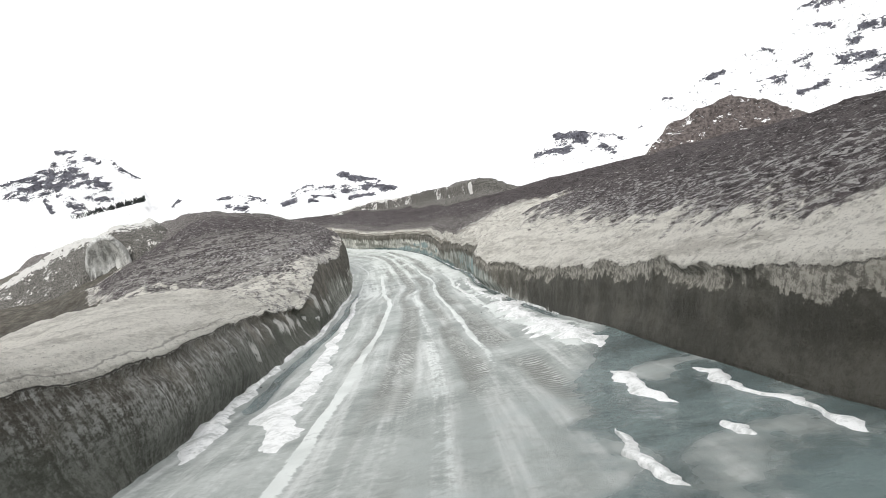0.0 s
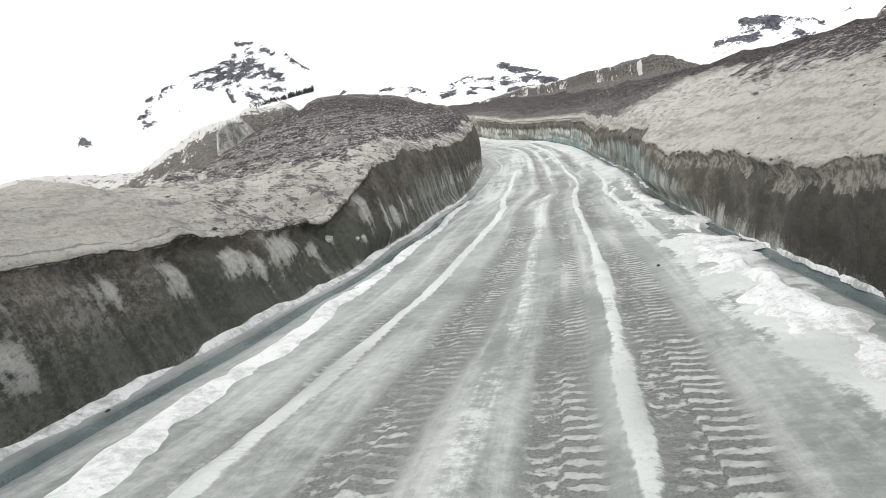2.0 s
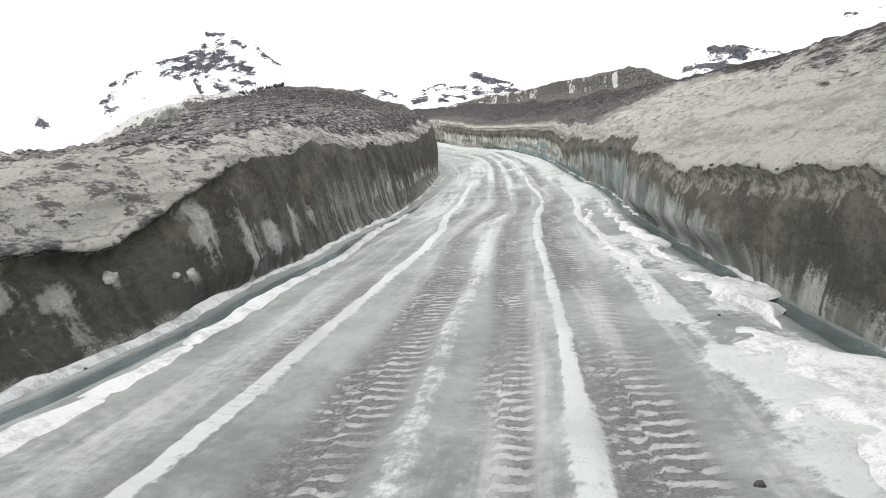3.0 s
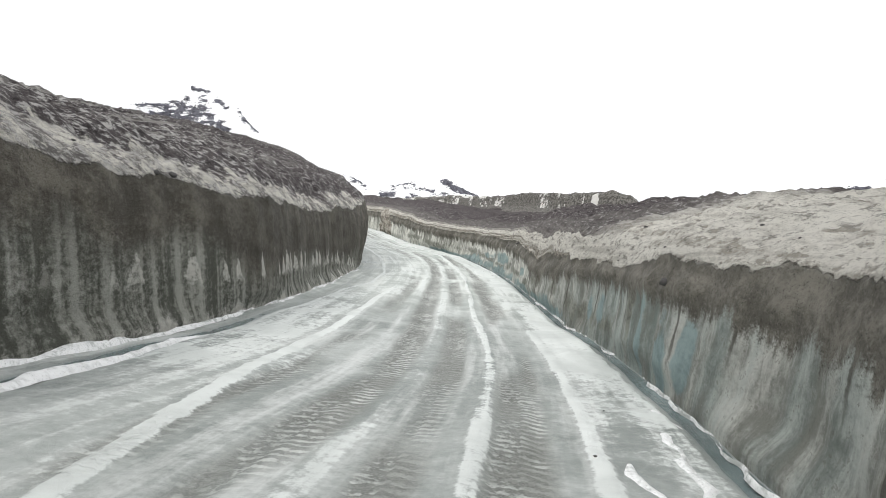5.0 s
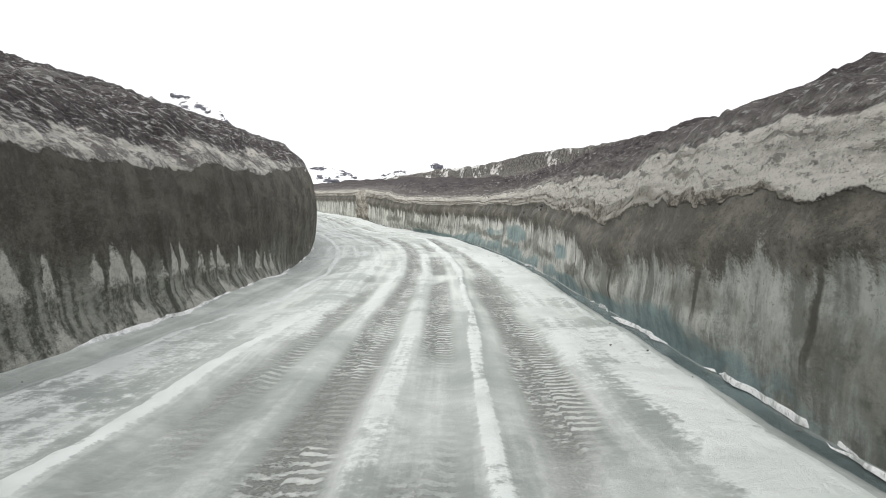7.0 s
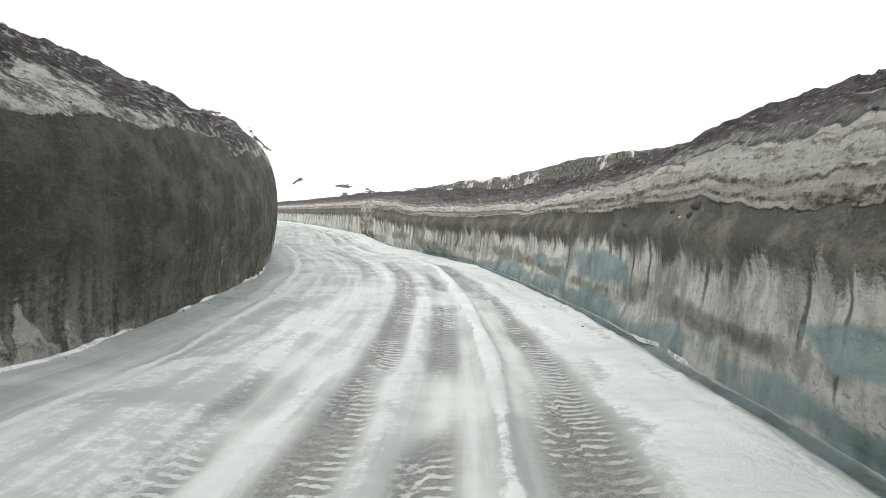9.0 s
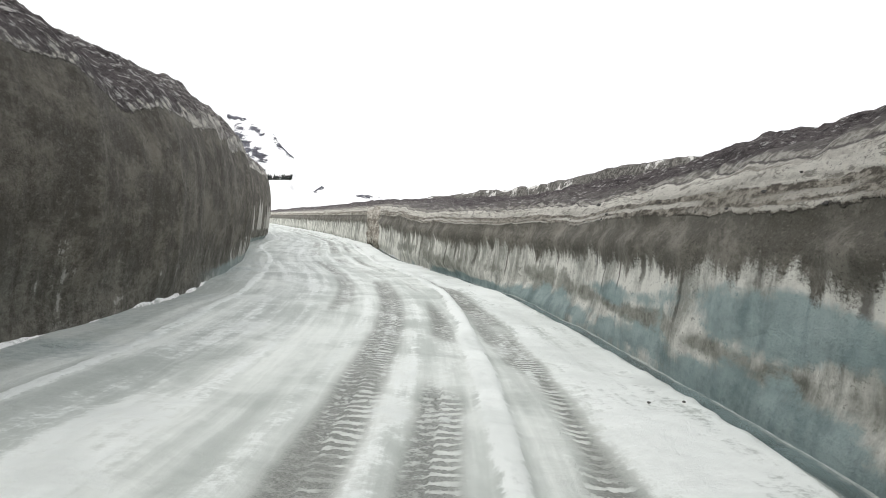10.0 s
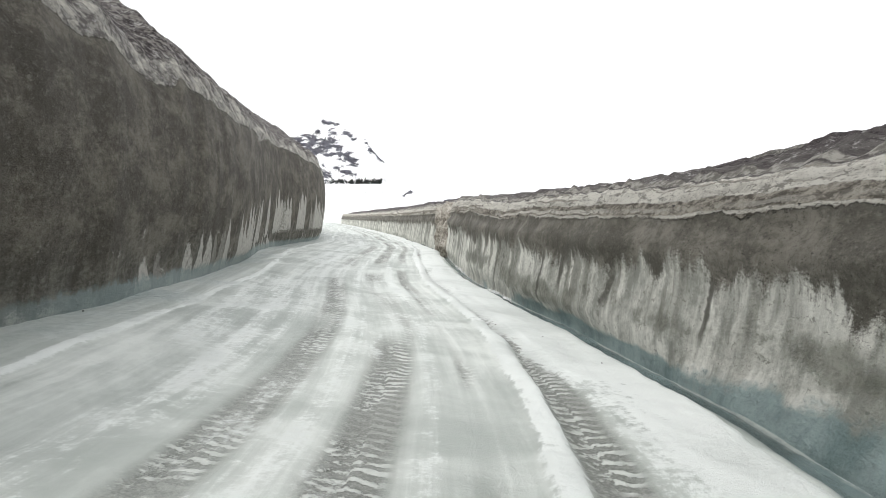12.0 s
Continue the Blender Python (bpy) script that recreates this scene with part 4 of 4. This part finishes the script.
    Z = zed[:, None] + H + smooth(O, 0.5, 2.2) * lumps * (0.45 + 0.55 * smooth(O, 2, 9)) + smooth(O, 0.3, 0.8) * (1 - smooth(O, 14, 26)) * cups
    Z[:, 0] = zed - 0.5
    ragged = 0.35 * rough_noise(Y * 0.8, H * 2.2, ring + 31 + 0 * Y, 4, 0.6)
    if side > 0:
        fields = (("mud", right_mud(Y)), ("swing", right_swing(Y)), ("paleness", right_pale(Y)), ("blue", right_blue(Y)), ("clear", blotches(Y, H, CLEAR_ICE) + ragged), ("olive", blotches(Y, H, OLIVE_ICE) + ragged))
    else:
        fields = (("mud", left_teeth(Y)), ("swing", left_tips(Y)), ("clear", blotches(Y, H, SPLASHES, 2.0) + ragged))
    ob = sheet(name, np.stack([X, Y, Z], -1), material, (("face", share), ("off", O), ("up", H), ("over", over), ("lift", lift), *fields), flip=side > 0)
    tagged(ob, label, "ice bank", kind="structure")
    return run, X, Y, Z, H


left_bank = bank("bank_left", mat_left, -1, left_x, left_face, left_crest,
     (0.0, 0.05, 0.11, 0.19, 0.29, 0.4, 0.5, 0.66, 0.9, 1.6, 3, 6, 10, 16, 22, 30, 40, 75),
     (0.0, 0.2, 0.42, 0.66, 0.87, 1.0, lambda y: 0.66 * left_face(y) + 0.34 * left_crest(y), lambda y: 0.3 * left_face(y) + 0.7 * left_crest(y), left_crest, lambda y: 0.6 * left_crest(y) + 0.4 * left_3(y) + 0.15, left_3, left_6, left_10, left_16,
      lambda y: 0.3 * left_16(y) + 3.5 * smooth(y, 50, 70), lambda y: 0.1 * left_16(y) + 3.2 * smooth(y, 60, 80), lambda y: 0.1 * left_16(y) + 2 * smooth(y, 60, 80) - 1.0, lambda y: -2.5 - road_z(y)),
     "tall cut bank of dark dirty ice with pale drip streaks")
right_bank = bank("bank_right", mat_right, 1, right_x, right_face, right_crest,
     (0.0, 0.03, 0.07, 0.12, 0.18, 0.25, 0.33, 0.45, 0.72, 1.4, 2.5, 4, 8, 12, 25, 45, 90),
     (0.0, 0.2, 0.42, 0.66, 0.87, 1.0, lambda y: 0.68 * right_face(y) + 0.32 * right_crest(y), lambda y: 0.33 * right_face(y) + 0.67 * right_crest(y), right_crest,
      lambda y: right_crest(y) + (0.26 - 0.22 * smooth(y, 46, 57)) * (right_4(y) - right_crest(y)), lambda y: right_crest(y) + (0.6 - 0.3 * smooth(y, 46, 57)) * (right_4(y) - right_crest(y)), right_4,
      lambda y: 0.5 * (right_4(y) + right_12(y)), right_12, right_25, lambda y: right_25(y) + 0.3 - 2.5 * smooth(y, 112, 130), lambda y: right_25(y) + 0.5 - 4 * smooth(y, 108, 125)),
     "cut bank of layered grey and blue-green ice with snow on its edge")


# ---- snow left along the road ----
def drift(name, y0, y1, centre, half, height, label, seed, material=None, ragged=0.0):
    """A low ridge of wet snow lying on the road, with ragged sides and tapered ends."""
    run = np.linspace(y0, y1, max(50, int((y1 - y0) / 0.09)))
    cut = np.linspace(-1, 1, 17)
    Y = run[:, None] + 0 * cut[None]
    S = cut[None] + 0 * Y
    end = min(0.25 * (y1 - y0), 2.5)
    taper = (smooth(run, y0, y0 + end) * (1 - smooth(run, y1 - end, y1)))[:, None]
    wide = half(run)[:, None] if callable(half) else half
    width = wide * (0.02 + 0.98 * taper**0.6) * (1 + (0.5 if y1 - y0 > 5 else 0.65) * rough_noise(Y * max(0.7, 2.5 / (y1 - y0)), np.sign(S) * 3.0, seed + 0 * Y, 5, 0.55))
    width = width * np.clip(1 + ragged * rough_noise(Y * 2.4, np.sign(S) * 2.0, seed + 3 + 0 * Y, 3, 0.5), 0.08, 3)
    X = centre(run)[:, None] + S * width + 0.5 * ragged * 0.2 * rough_noise(Y * 1.2, 0 * Y, seed + 9 + 0 * Y, 4, 0.65) + 0.10 * rough_noise(Y * 0.5, 0 * Y, seed + 5 + 0 * Y, 3) + 0.05 * rough_noise(Y * 1.9, 0 * Y, seed + 7 + 0 * Y, 3)
    bulge = np.clip(1 - S**2, 0, 1) ** 0.9
    Z = road_z(run)[:, None] + 0.05 * rough_noise(X * 0.5, Y * 0.3, 0 * X, 3) - 0.025 + bulge * (0.05 * taper**0.5 + 0.45 * height * taper * (1 + 0.9 * rough_noise(X * 3.2, Y * 1.6, seed + 0 * Y, 5, 0.6)))
    ob = sheet(name, np.stack([X, Y, Z], -1), material or mat_snow)
    return tagged(ob, label, "snow", group="snow left on the road", kind="")


drift("snow_berm", 8.5, 45, lambda y: left_x(y) + np.interp(y, [9, 10.5, 13, 20, 60], [0.35, 0.25, 0.05, 0.02, 0.05]), lambda y: np.interp(y, [9, 10.5, 13, 20, 40, 60], [0.5, 0.42, 0.24, 0.13, 0.1, 0.08]), 0.12,
      "narrow ridge of dirty wet snow along the bank's foot", 2.0, mat_berm)
drift("snow_berm", 43, 80, lambda y: left_x(y) - 0.02, 0.08, 0.05, "narrow ridge of dirty wet snow along the bank's foot", 3.0, mat_dirty)
drift("snow_berm", 78, 88, lambda y: left_x(y) - 0.02, 0.07, 0.08, "narrow ridge of dirty wet snow along the bank's foot", 4.0, mat_dirty)
drift("snow_windrow", 7.8, 46, lambda y: left_x(y) + np.interp(y, [8, 11, 17, 33, 46], [1.7, 1.5, 1.58, 0.9, 0.75]), lambda y: np.interp(y, [8, 11, 17, 33, 46], [0.55, 0.42, 0.26, 0.17, 0.1]), 0.07, "white windrow of wet snow on the icy road", 5.0)
for k, (y0, y1, away, half, tall) in enumerate(((11.0, 19.0, 0.78, 0.44, 0.11), (17.0, 26.5, 0.7, 0.38, 0.12), (25.4, 29.0, 0.46, 0.3, 0.12), (28.6, 36.8, 0.52, 0.16, 0.11), (25.5, 41.0, 1.25, 0.1, 0.05),
                                               (35.5, 39.0, 0.5, 0.16, 0.08), (37.5, 44, 0.6, 0.14, 0.06), (4.2, 8.8, 0.30, 0.10, 0.03), (6.6, 9.4, 1.0, 0.13, 0.02), (5.15, 5.9, 0.98, 0.07, 0.01), (4.4, 6.3, 1.85, 0.05, 0.01))):
    drift("snow_patch", y0, y1, lambda y, a=away: right_x(y) - a, half, tall, "lumpy patch of wet white snow on the ice road", 11.0 + 3 * k, mat_patch, 0.9 if y1 < 9 else 0.5)
for k, (y0, y1) in enumerate(((17, 25), (24, 31.5), (34, 41), (40.5, 49), (48, 53.5), (53, 56.2), (57.5, 60.5), (61, 62.6), (69.5, 73), (96, 99), (104, 112))):
    drift("snow_crust", y0, y1, lambda y: right_x(y) - 0.01, 0.024, 0.03, "thin dirty snow crust along the foot of the ice bank", 51.0 + 2 * k, mat_dirty, 0.6)

# ---- ground to the horizon ----
reach = np.concatenate([-np.geomspace(3200, 90, 60), np.linspace(-80, 80, 60), np.geomspace(90, 3200, 60)])
deep = np.concatenate([-np.geomspace(600, 30, 20), np.linspace(-20, 280, 60), np.geomspace(290, 3600, 60)])
GX, GY = np.meshgrid(reach, deep)
GZ = -9.0 - 0.034 * np.clip(GY - 110, 0, 4000) + 3 * rough_noise(GX * 0.01, GY * 0.01, 0 * GX, 4) * smooth(np.hypot(GX, GY - 60), 150, 500)
GZ = GZ + 9.0 * smooth(-GY, 10, 60)
tagged(sheet("ground", np.stack([GX, GY, GZ], -1), mat_plain), "snow-covered glacier plain reaching to the mountains", "ground", kind="structure")


# ---- mountains ----
def mountain(name, outline, base, outcrops, material, label, far=2000.0, seed=1.0, plain=-0.05):
    """A snowy massif with its crest line (x, z), whose rock shows along outcrop strokes (x0, z0, x1, z1, width)."""
    crest = curve(*outline)
    xs = np.arange(outline[0][0], outline[-1][0], 4.0)
    vs = np.concatenate([np.linspace(0, 1, 90), np.linspace(1, 0.2, 12)[1:]])
    back = np.concatenate([np.zeros(90), np.linspace(0, 1, 12)[1:]])
    MX, V = np.meshgrid(xs, vs)
    B = back[:, None] + 0 * MX
    top = crest(xs)[None] + 7 * rough_noise(xs * 0.03, 0 * xs, seed + 0 * xs, 4)[None]
    MZ = base + (top - base) * V
    carve = rough_noise(MX * 0.012, MZ * 0.016, seed + 0 * MX, 5, 0.55)
    MY = far - 90 * (1 - V) * (1 - B) + 400 * B + 22 * carve * (1 - B)
    bare = plain + 0.0 * MX
    for x0, z0, x1, z1, wide in outcrops:
        run = np.array([x1 - x0, z1 - z0], float)
        t = np.clip(((MX - x0) * run[0] + (MZ - z0) * run[1]) / (run @ run), 0, 1)
        away = np.hypot(MX - x0 - t * run[0], MZ - z0 - t * run[1])
        bare = np.maximum(bare, 0.92 - 0.30 * away / wide)
    MY = MY - 14 * np.clip(bare, 0, 1) * (1 - B)
    ob = sheet(name, np.stack([MX, MY, MZ], -1), material, (("bare", np.where(B > 0, 0, bare)),))
    return tagged(ob, label, "mountain", kind="structure")


mountain("mountain_peak", ((-1900, 40), (-1800, 100), (-1740, 132), (-1690, 112), (-1585, 135), (-1505, 122), (-1408, 210), (-1231, 237), (-1116, 262), (-1068, 301), (-1012, 299), (-922, 243), (-851, 181), (-838, 120), (-780, 70)), -90.0,
         ((-1112, 226, -1035, 218, 26), (-1120, 205, -1060, 196, 12), (-1180, 226, -1100, 236, 12), (-1000, 150, -960, 130, 8), (-1060, 150, -1030, 120, 8), (-1126, 254, -1240, 232, 8), (-1030, 235, -943, 172, 11), (-1147, 212, -1243, 206, 10), (-1110, 184, -1206, 186, 6), (-1016, 196, -985, 190, 10), (-986, 262, -960, 250, 6), (-922, 240, -887, 205, 7),
          (-1125, 165, -1100, 130, 5), (-1473, 150, -1440, 155, 10), (-1426, 114, -1450, 118, 8), (-1380, 193, -1329, 224, 7), (-1501, 168, -1410, 200, 6), (-1740, 118, -1700, 108, 10), (-1070, 296, -1020, 292, 4), (-870, 190, -850, 178, 5)),
         mat_mountain, "snowy peak with dark rock faces under a white sky")
mountain("mountain_ridge", ((-830, 40), (-790, 72), (-753, 96), (-726, 72), (-690, 55), (-646, 68), (-549, 67), (-505, 44), (-452, 36), (-418, 48), (-340, 62), (-266, 68), (-164, 26), (-120, -4), (-60, -30)), -90.0,
         ((-770, 80, -745, 88, 5), (-646, 66, -600, 62, 4), (-560, 62, -508, 42, 9), (-619, 42, -566, 24, 6), (-452, 12, -409, 12, 5), (-420, 46, -367, 46, 9), (-360, 15, -306, 6, 6), (-266, 62, -164, 24, 9), (-264, 17, -190, 12, 9), (-200, 14, -122, -8, 7), (-340, 36, -300, 30, 4), (-374, 6, -350, 0, 4), (-255, -10, -180, -12, 4)),
         mat_mountain, "low snowy ridge with bands of dark rock", seed=4.0)
mountain("mountain_crag", ((130, -100), (250, -80), (308, 0), (380, 48), (426, 42), (487, 26), (556, 4), (600, 10), (671, 60), (700, 92), (782, 100), (935, 150), (1076, 186), (1154, 262), (1289, 300), (1480, 330), (1700, 300)), -90.0,
         ((380, 38, 487, 22, 13), (487, 22, 556, 2, 8), (308, -2, 400, -2, 8), (492, -20, 523, -34, 7), (1154, 262, 1253, 262, 13), (1253, 131, 1275, 128, 12), (1212, 82, 1306, 78, 14), (1306, 29, 1400, 60, 22), (1153, 28, 1083, 18, 7), (1004, 159, 1040, 150, 6),
          (1132, 115, 1100, 105, 6), (1023, 64, 1050, 70, 10), (844, 110, 900, 125, 6), (1300, 170, 1420, 150, 12), (1180, 200, 1210, 180, 5), (690, 82, 720, 78, 4)),
         mat_mountain, "dark crag and snow slopes beyond the glacier", seed=6.0, plain=0.19)
mountain("mountain_shoulder", ((585, -70), (615, -30), (650, 0), (700, 16), (764, 26), (836, 50), (915, 20), (1040, -45), (1120, -70)), -95.0, ((620, -50, 1010, -50, 60), (640, -15, 980, -20, 40), (720, 5, 860, 20, 22)), mat_crag, "brown rock shoulder below the snow slopes", far=1850.0, seed=9.0, plain=0.95)


# ---- far forest strip under the peak ----
def forest(name, label):
    bm = bmesh.new()
    pick = random.Random(5)
    for _ in range(240):
        share = pick.random() ** 0.8
        x, tall = -1008 + 212 * share, pick.uniform(5, 14) * (0.6 + 0.5 * share)
        z = 95 + 6 * share + pick.uniform(-5, 5) * (1.1 - 0.5 * share)
        for layer, wide in ((0.0, 0.30), (0.3, 0.24), (0.6, 0.15)):
            m = Matrix.Translation((x + pick.uniform(-0.6, 0.6), 1868 + pick.uniform(-12, 0), z + tall * (layer + 0.2)))
            bmesh.ops.create_cone(bm, cap_ends=True, segments=5, radius1=tall * wide, radius2=0.1, depth=tall * 0.42, matrix=m)
    mesh = bpy.data.meshes.new(name)
    bm.to_mesh(mesh)
    mesh.materials.append(mat_needle)
    tagged(new(name, mesh), label, "forest", kind="stuff")


forest("forest", "dark strip of conifers at the foot of the peak")


# ---- moraine heaps and far ice cliff ----
def heap(name, xs, ys, height, snowy, material, label, category):
    HX, HY = np.meshgrid(xs, ys)
    ob = sheet(name, np.stack([HX, HY, height(HX, HY)], -1), material, (("snowy", snowy(HX, HY)),))
    return tagged(ob, label, category, kind="structure")


moraine_crest = curve((-160, 1.5), (-110, 1.0), (-95, 0.2), (-85, -2.3), (-75, -2.6), (-70, -0.9), (-64, 0.8), (-58, 3.0), (-54, 3.4), (-48, 4.4), (-44, 4.2), (-39, 3.0), (-33, 0.0), (-26, -5))


def moraine_height(x, y):
    across = smooth(y, 90, 107) * (1 - smooth(y, 118, 152)) * smooth(left_x(y) - 12 - x, 0, 9)
    rough = 0.9 * rough_noise(x * 0.14, y * 0.14, 2 + 0 * x, 6, 0.68)
    # debris arched round the hollow ice face
    beside = np.exp(-((np.abs(x + 49.6) - 4.0) / 1.1) ** 2 - ((y - 99) / 2.2) ** 2) + 0.9 * np.exp(-((x + 49.6) / 4.5) ** 2 - ((y - 102.5) / 1.8) ** 2)
    return -9 + (moraine_crest(x) + 9 + rough) * across + 2.4 * beside


heap("moraine", np.arange(-160, -26, 0.45), np.arange(80, 154, 0.45), moraine_height,
     lambda x, y: 0.22 + 0.55 * smooth(moraine_height(x, y) - moraine_crest(x), -1.5, 0.1), mat_moraine, "heaped moraine of dark debris with patches of old snow", "moraine")

cliff_crest = curve((-40, -3.0), (-26, -1.6), (-20, -1.0), (-14, -0.7), (-9, -0.8), (-3, -0.5), (2, -0.25), (5, -0.1), (7.5, -0.1), (9, -0.5), (11, -1.4), (14, -2.6), (20, -5), (30, -7), soft=0.5)
cliff_line = curve((-40, 160), (-14, 140), (-9, 130), (-3, 116), (2, 106), (8, 100), (30, 92), soft=1.0)


def cliff_height(x, v):
    """A long slope of debris under a low broken cliff, v metres before or behind its brink."""
    brink = 0.5 * rough_noise(x * 0.5, 0 * x, 3 + 0 * x, 4, 0.6)
    slope = smooth(v, -20, -1) * (1 - smooth(v, 10, 30)) * smooth(x - right_x(cliff_line(x) + v), 4, 11)
    step_up = smooth(v - brink, -0.8, 0.7) * (1 - smooth(v, 10, 24)) * np.clip((cliff_crest(x) + 4) / 4, 0.15, 1)
    return -9.5 + (cliff_crest(x) + 7.7) * slope + (1.8 * step_up + 0.25 * rough_noise(x * 0.6, v * 0.6, 5 + 0 * x, 5, 0.65)) * slope


def cliff_snow(x, v):
    """Old snow along the brink, and pale icicles on part of the face."""
    cap = 1.0 * smooth(v, 0.6, 2.0) * smooth(-x, -4, 0)
    ice = 1.05 * smooth(x, 1.0, 1.8) * (1 - smooth(x, 6.0, 7.0)) * smooth(rough_noise(x * 1.6, 0 * x, 0 * x, 3), -0.15, 0.25)
    grey = 0.68 * smooth(-x, -2, 0) * smooth(rough_noise(x * 0.5, 0 * x, 4 + 0 * x, 3), -0.3, 0.4)
    return -0.25 + np.maximum(cap, np.maximum(ice, grey) * smooth(v, -1.4, -0.6) * (1 - smooth(v, 0.6, 1.2)))


CX, CV = np.meshgrid(np.arange(-36, 26, 0.3), np.concatenate([np.arange(-24, -2, 0.8), np.arange(-2, 3, 0.16), np.arange(3, 32, 1.5)]))
tagged(sheet("ice_cliff", np.stack([CX, cliff_line(CX) + CV, cliff_height(CX, CV)], -1), mat_moraine, (("snowy", cliff_snow(CX, CV)),)), "low cliff of dark debris-covered ice on the glacier", "ice cliff", kind="structure")


def ice_block(name, place, wide, tall, label):
    """A pale ice face under an arch of debris."""
    us, vs = np.linspace(-1, 1, 40), np.linspace(0, 1, 26)
    U, V = np.meshgrid(us, vs)
    arch = (1 - np.abs(U) ** 2.4) ** 0.5
    hollow = 0.9 * (1 - U**2) * np.sin(np.pi * np.clip(V, 0, 1)) ** 0.7
    X = place[0] + U * wide * (0.75 + 0.25 * V) + 0.25 * rough_noise(U * 4, V * 4, 0 * U, 3)
    Y = place[1] + hollow - 1.2 * V + 0.3 * rough_noise(U * 5, V * 2, 3 + 0 * U, 3)
    Z = place[2] + tall * V * arch
    ob = sheet(name, np.stack([X, Y, Z], -1), mat_ice)
    solid = ob.modifiers.new("thick", "SOLIDIFY")
    solid.thickness = 0.8
    return tagged(ob, label, "ice")


ice_block("ice_outcrop", (-49.6, 99.0, -2.4), 3.0, 5.2, "pale hollow ice face under dark moraine debris")


# ---- lumps of ice in the left bank, stones on the snow ----
def lump(name, place, size, flat, material, label, category, group, seed):
    """An angular, irregular block, half sunk in its bed."""
    bm = bmesh.new()
    bmesh.ops.create_icosphere(bm, subdivisions=3 if size > 0.3 else 2, radius=1.0)
    for v in bm.verts:
        p = v.co * 1.3 + Vector((seed * 3.1, seed * 1.7, 0))
        v.co *= 1 + 0.45 * noise.noise(p) + 0.25 * noise.noise(p * 3) + 0.1 * noise.noise(p * 7)
        v.co = Vector((v.co.x * size, v.co.y * size * 1.3, v.co.z * size * flat))
    mesh = bpy.data.meshes.new(name)
    bm.to_mesh(mesh)
    bm.free()
    mesh.polygons.foreach_set("use_smooth", np.ones(len(mesh.polygons), bool))
    mesh.materials.append(material)
    ob = new(name, mesh)
    ob.matrix_world = pose(*place, 0, 0, 40 * seed)
    return tagged(ob, label, category, group)


def stone_material():
    m = Nodes("dark_stone")
    return m.done(m.mix(m.noise(m.place, 30.0, 5, 0.7), (0.03, 0.03, 0.03), (0.11, 0.105, 0.10)), 0.7, m.bump(m.noise(m.place, 60.0, 4), 0.5, 0.02), 0.3)


mat_stone = stone_material()
pick = random.Random(9)
for k in range(46):
    y = pick.uniform(8, 92)
    if k % 3 == 0:
        x, z = float(left_x(y)) + pick.uniform(0.15, 0.7), float(road_z(y)) + 0.02
    else:
        x, z = float(right_x(y)) - pick.uniform(0.3, 1.7), float(road_z(y)) + 0.06
    lump("stone", (x, y, z), pick.uniform(0.009, 0.022), 0.7, mat_stone, "small dark stone lying on the snow of the road", "stone", "stones on the road", k + 20.0)
stained = stained_material()
for k, (y, up, size, tall) in enumerate(((115.4, 0.5, 0.55, 1.3), (116.6, 1.2, 0.6, 1.9), (117.8, 0.6, 0.5, 1.5), (118.9, 1.6, 0.65, 2.0), (120.2, 0.5, 0.6, 1.3), (121.0, 1.9, 0.7, 2.0), (122.3, 0.9, 0.7, 1.8), (114.2, 0.25, 0.3, 1.0))):
    lump("ice_boulder", (float(right_x(y)) + 0.25, y, float(road_z(y)) + up), size, tall, stained, "brown debris-stained ice boulder leaning on the bank", "ice boulder", "boulders at the bank's bend", k + 80.0)

# ---- single stones and ice blocks that stand out of the cut faces ----
def on_bank(rows, y, height):
    """The place on a bank's surface at y, at that height over the road."""
    run, X, Y, Z, H = rows
    row = int(np.argmin(np.abs(run - y)))
    col = int(np.argmax(H[row] > height))
    return float(X[row, col]), float(Y[row, col]), float(Z[row, col])


# The first two dark lumps stand in for holes in the left pale band.
for k, (rows, y, height, size) in enumerate(((left_bank, 45.4, 2.95, 0.07), (left_bank, 46.0, 2.98, 0.08), (right_bank, 70.9, 2.12, 0.085), (right_bank, 71.3, 2.0, 0.06), (right_bank, 74.2, 1.85, 0.06), (right_bank, 72.0, 2.05, 0.05), (right_bank, 44.1, 1.62, 0.07))):
    lump("stone", on_bank(rows, y, height), size, 0.8, mat_stone, "dark lump for a stone or hole in the cut face of dirty ice", "stone", "stones on the banks", k + 320.0)
for k, (rows, y, height, size) in enumerate(((right_bank, 71.6, 1.98, 0.028), (left_bank, 27.2, 0.8, 0.10), (left_bank, 28.7, 0.56, 0.08), (left_bank, 28.3, 0.62, 0.06))):
    lump("ice_block", on_bank(rows, y, height), size, 0.9, mat_ice, "small pale block of ice stuck in the cut face", "ice block", "ice blocks on the banks", k + 340.0)

# ---- stones melted out on the banks ----
for side, (run, X, Y, Z, H), count, lowest, highest in (("right", right_bank, 70, 50, 190), ("left", left_bank, 50, 70, 200)):
    for k in range(count):
        row = int(np.argmin(np.abs(run - pick.uniform(22, 106))))
        col = int(lowest + (highest - lowest) * pick.random() ** 1.8)
        size = pick.uniform(0.014, 0.034) * (1.5 if pick.random() < 0.12 else 1.0)
        lump("stone", (float(X[row, col]), float(Y[row, col]), float(Z[row, col]) + 0.1 * size), size, 0.65, mat_stone, "dark stone melted out on the dirty ice bank", "stone", "stones on the banks", k + (120.0 if side == "right" else 220.0))
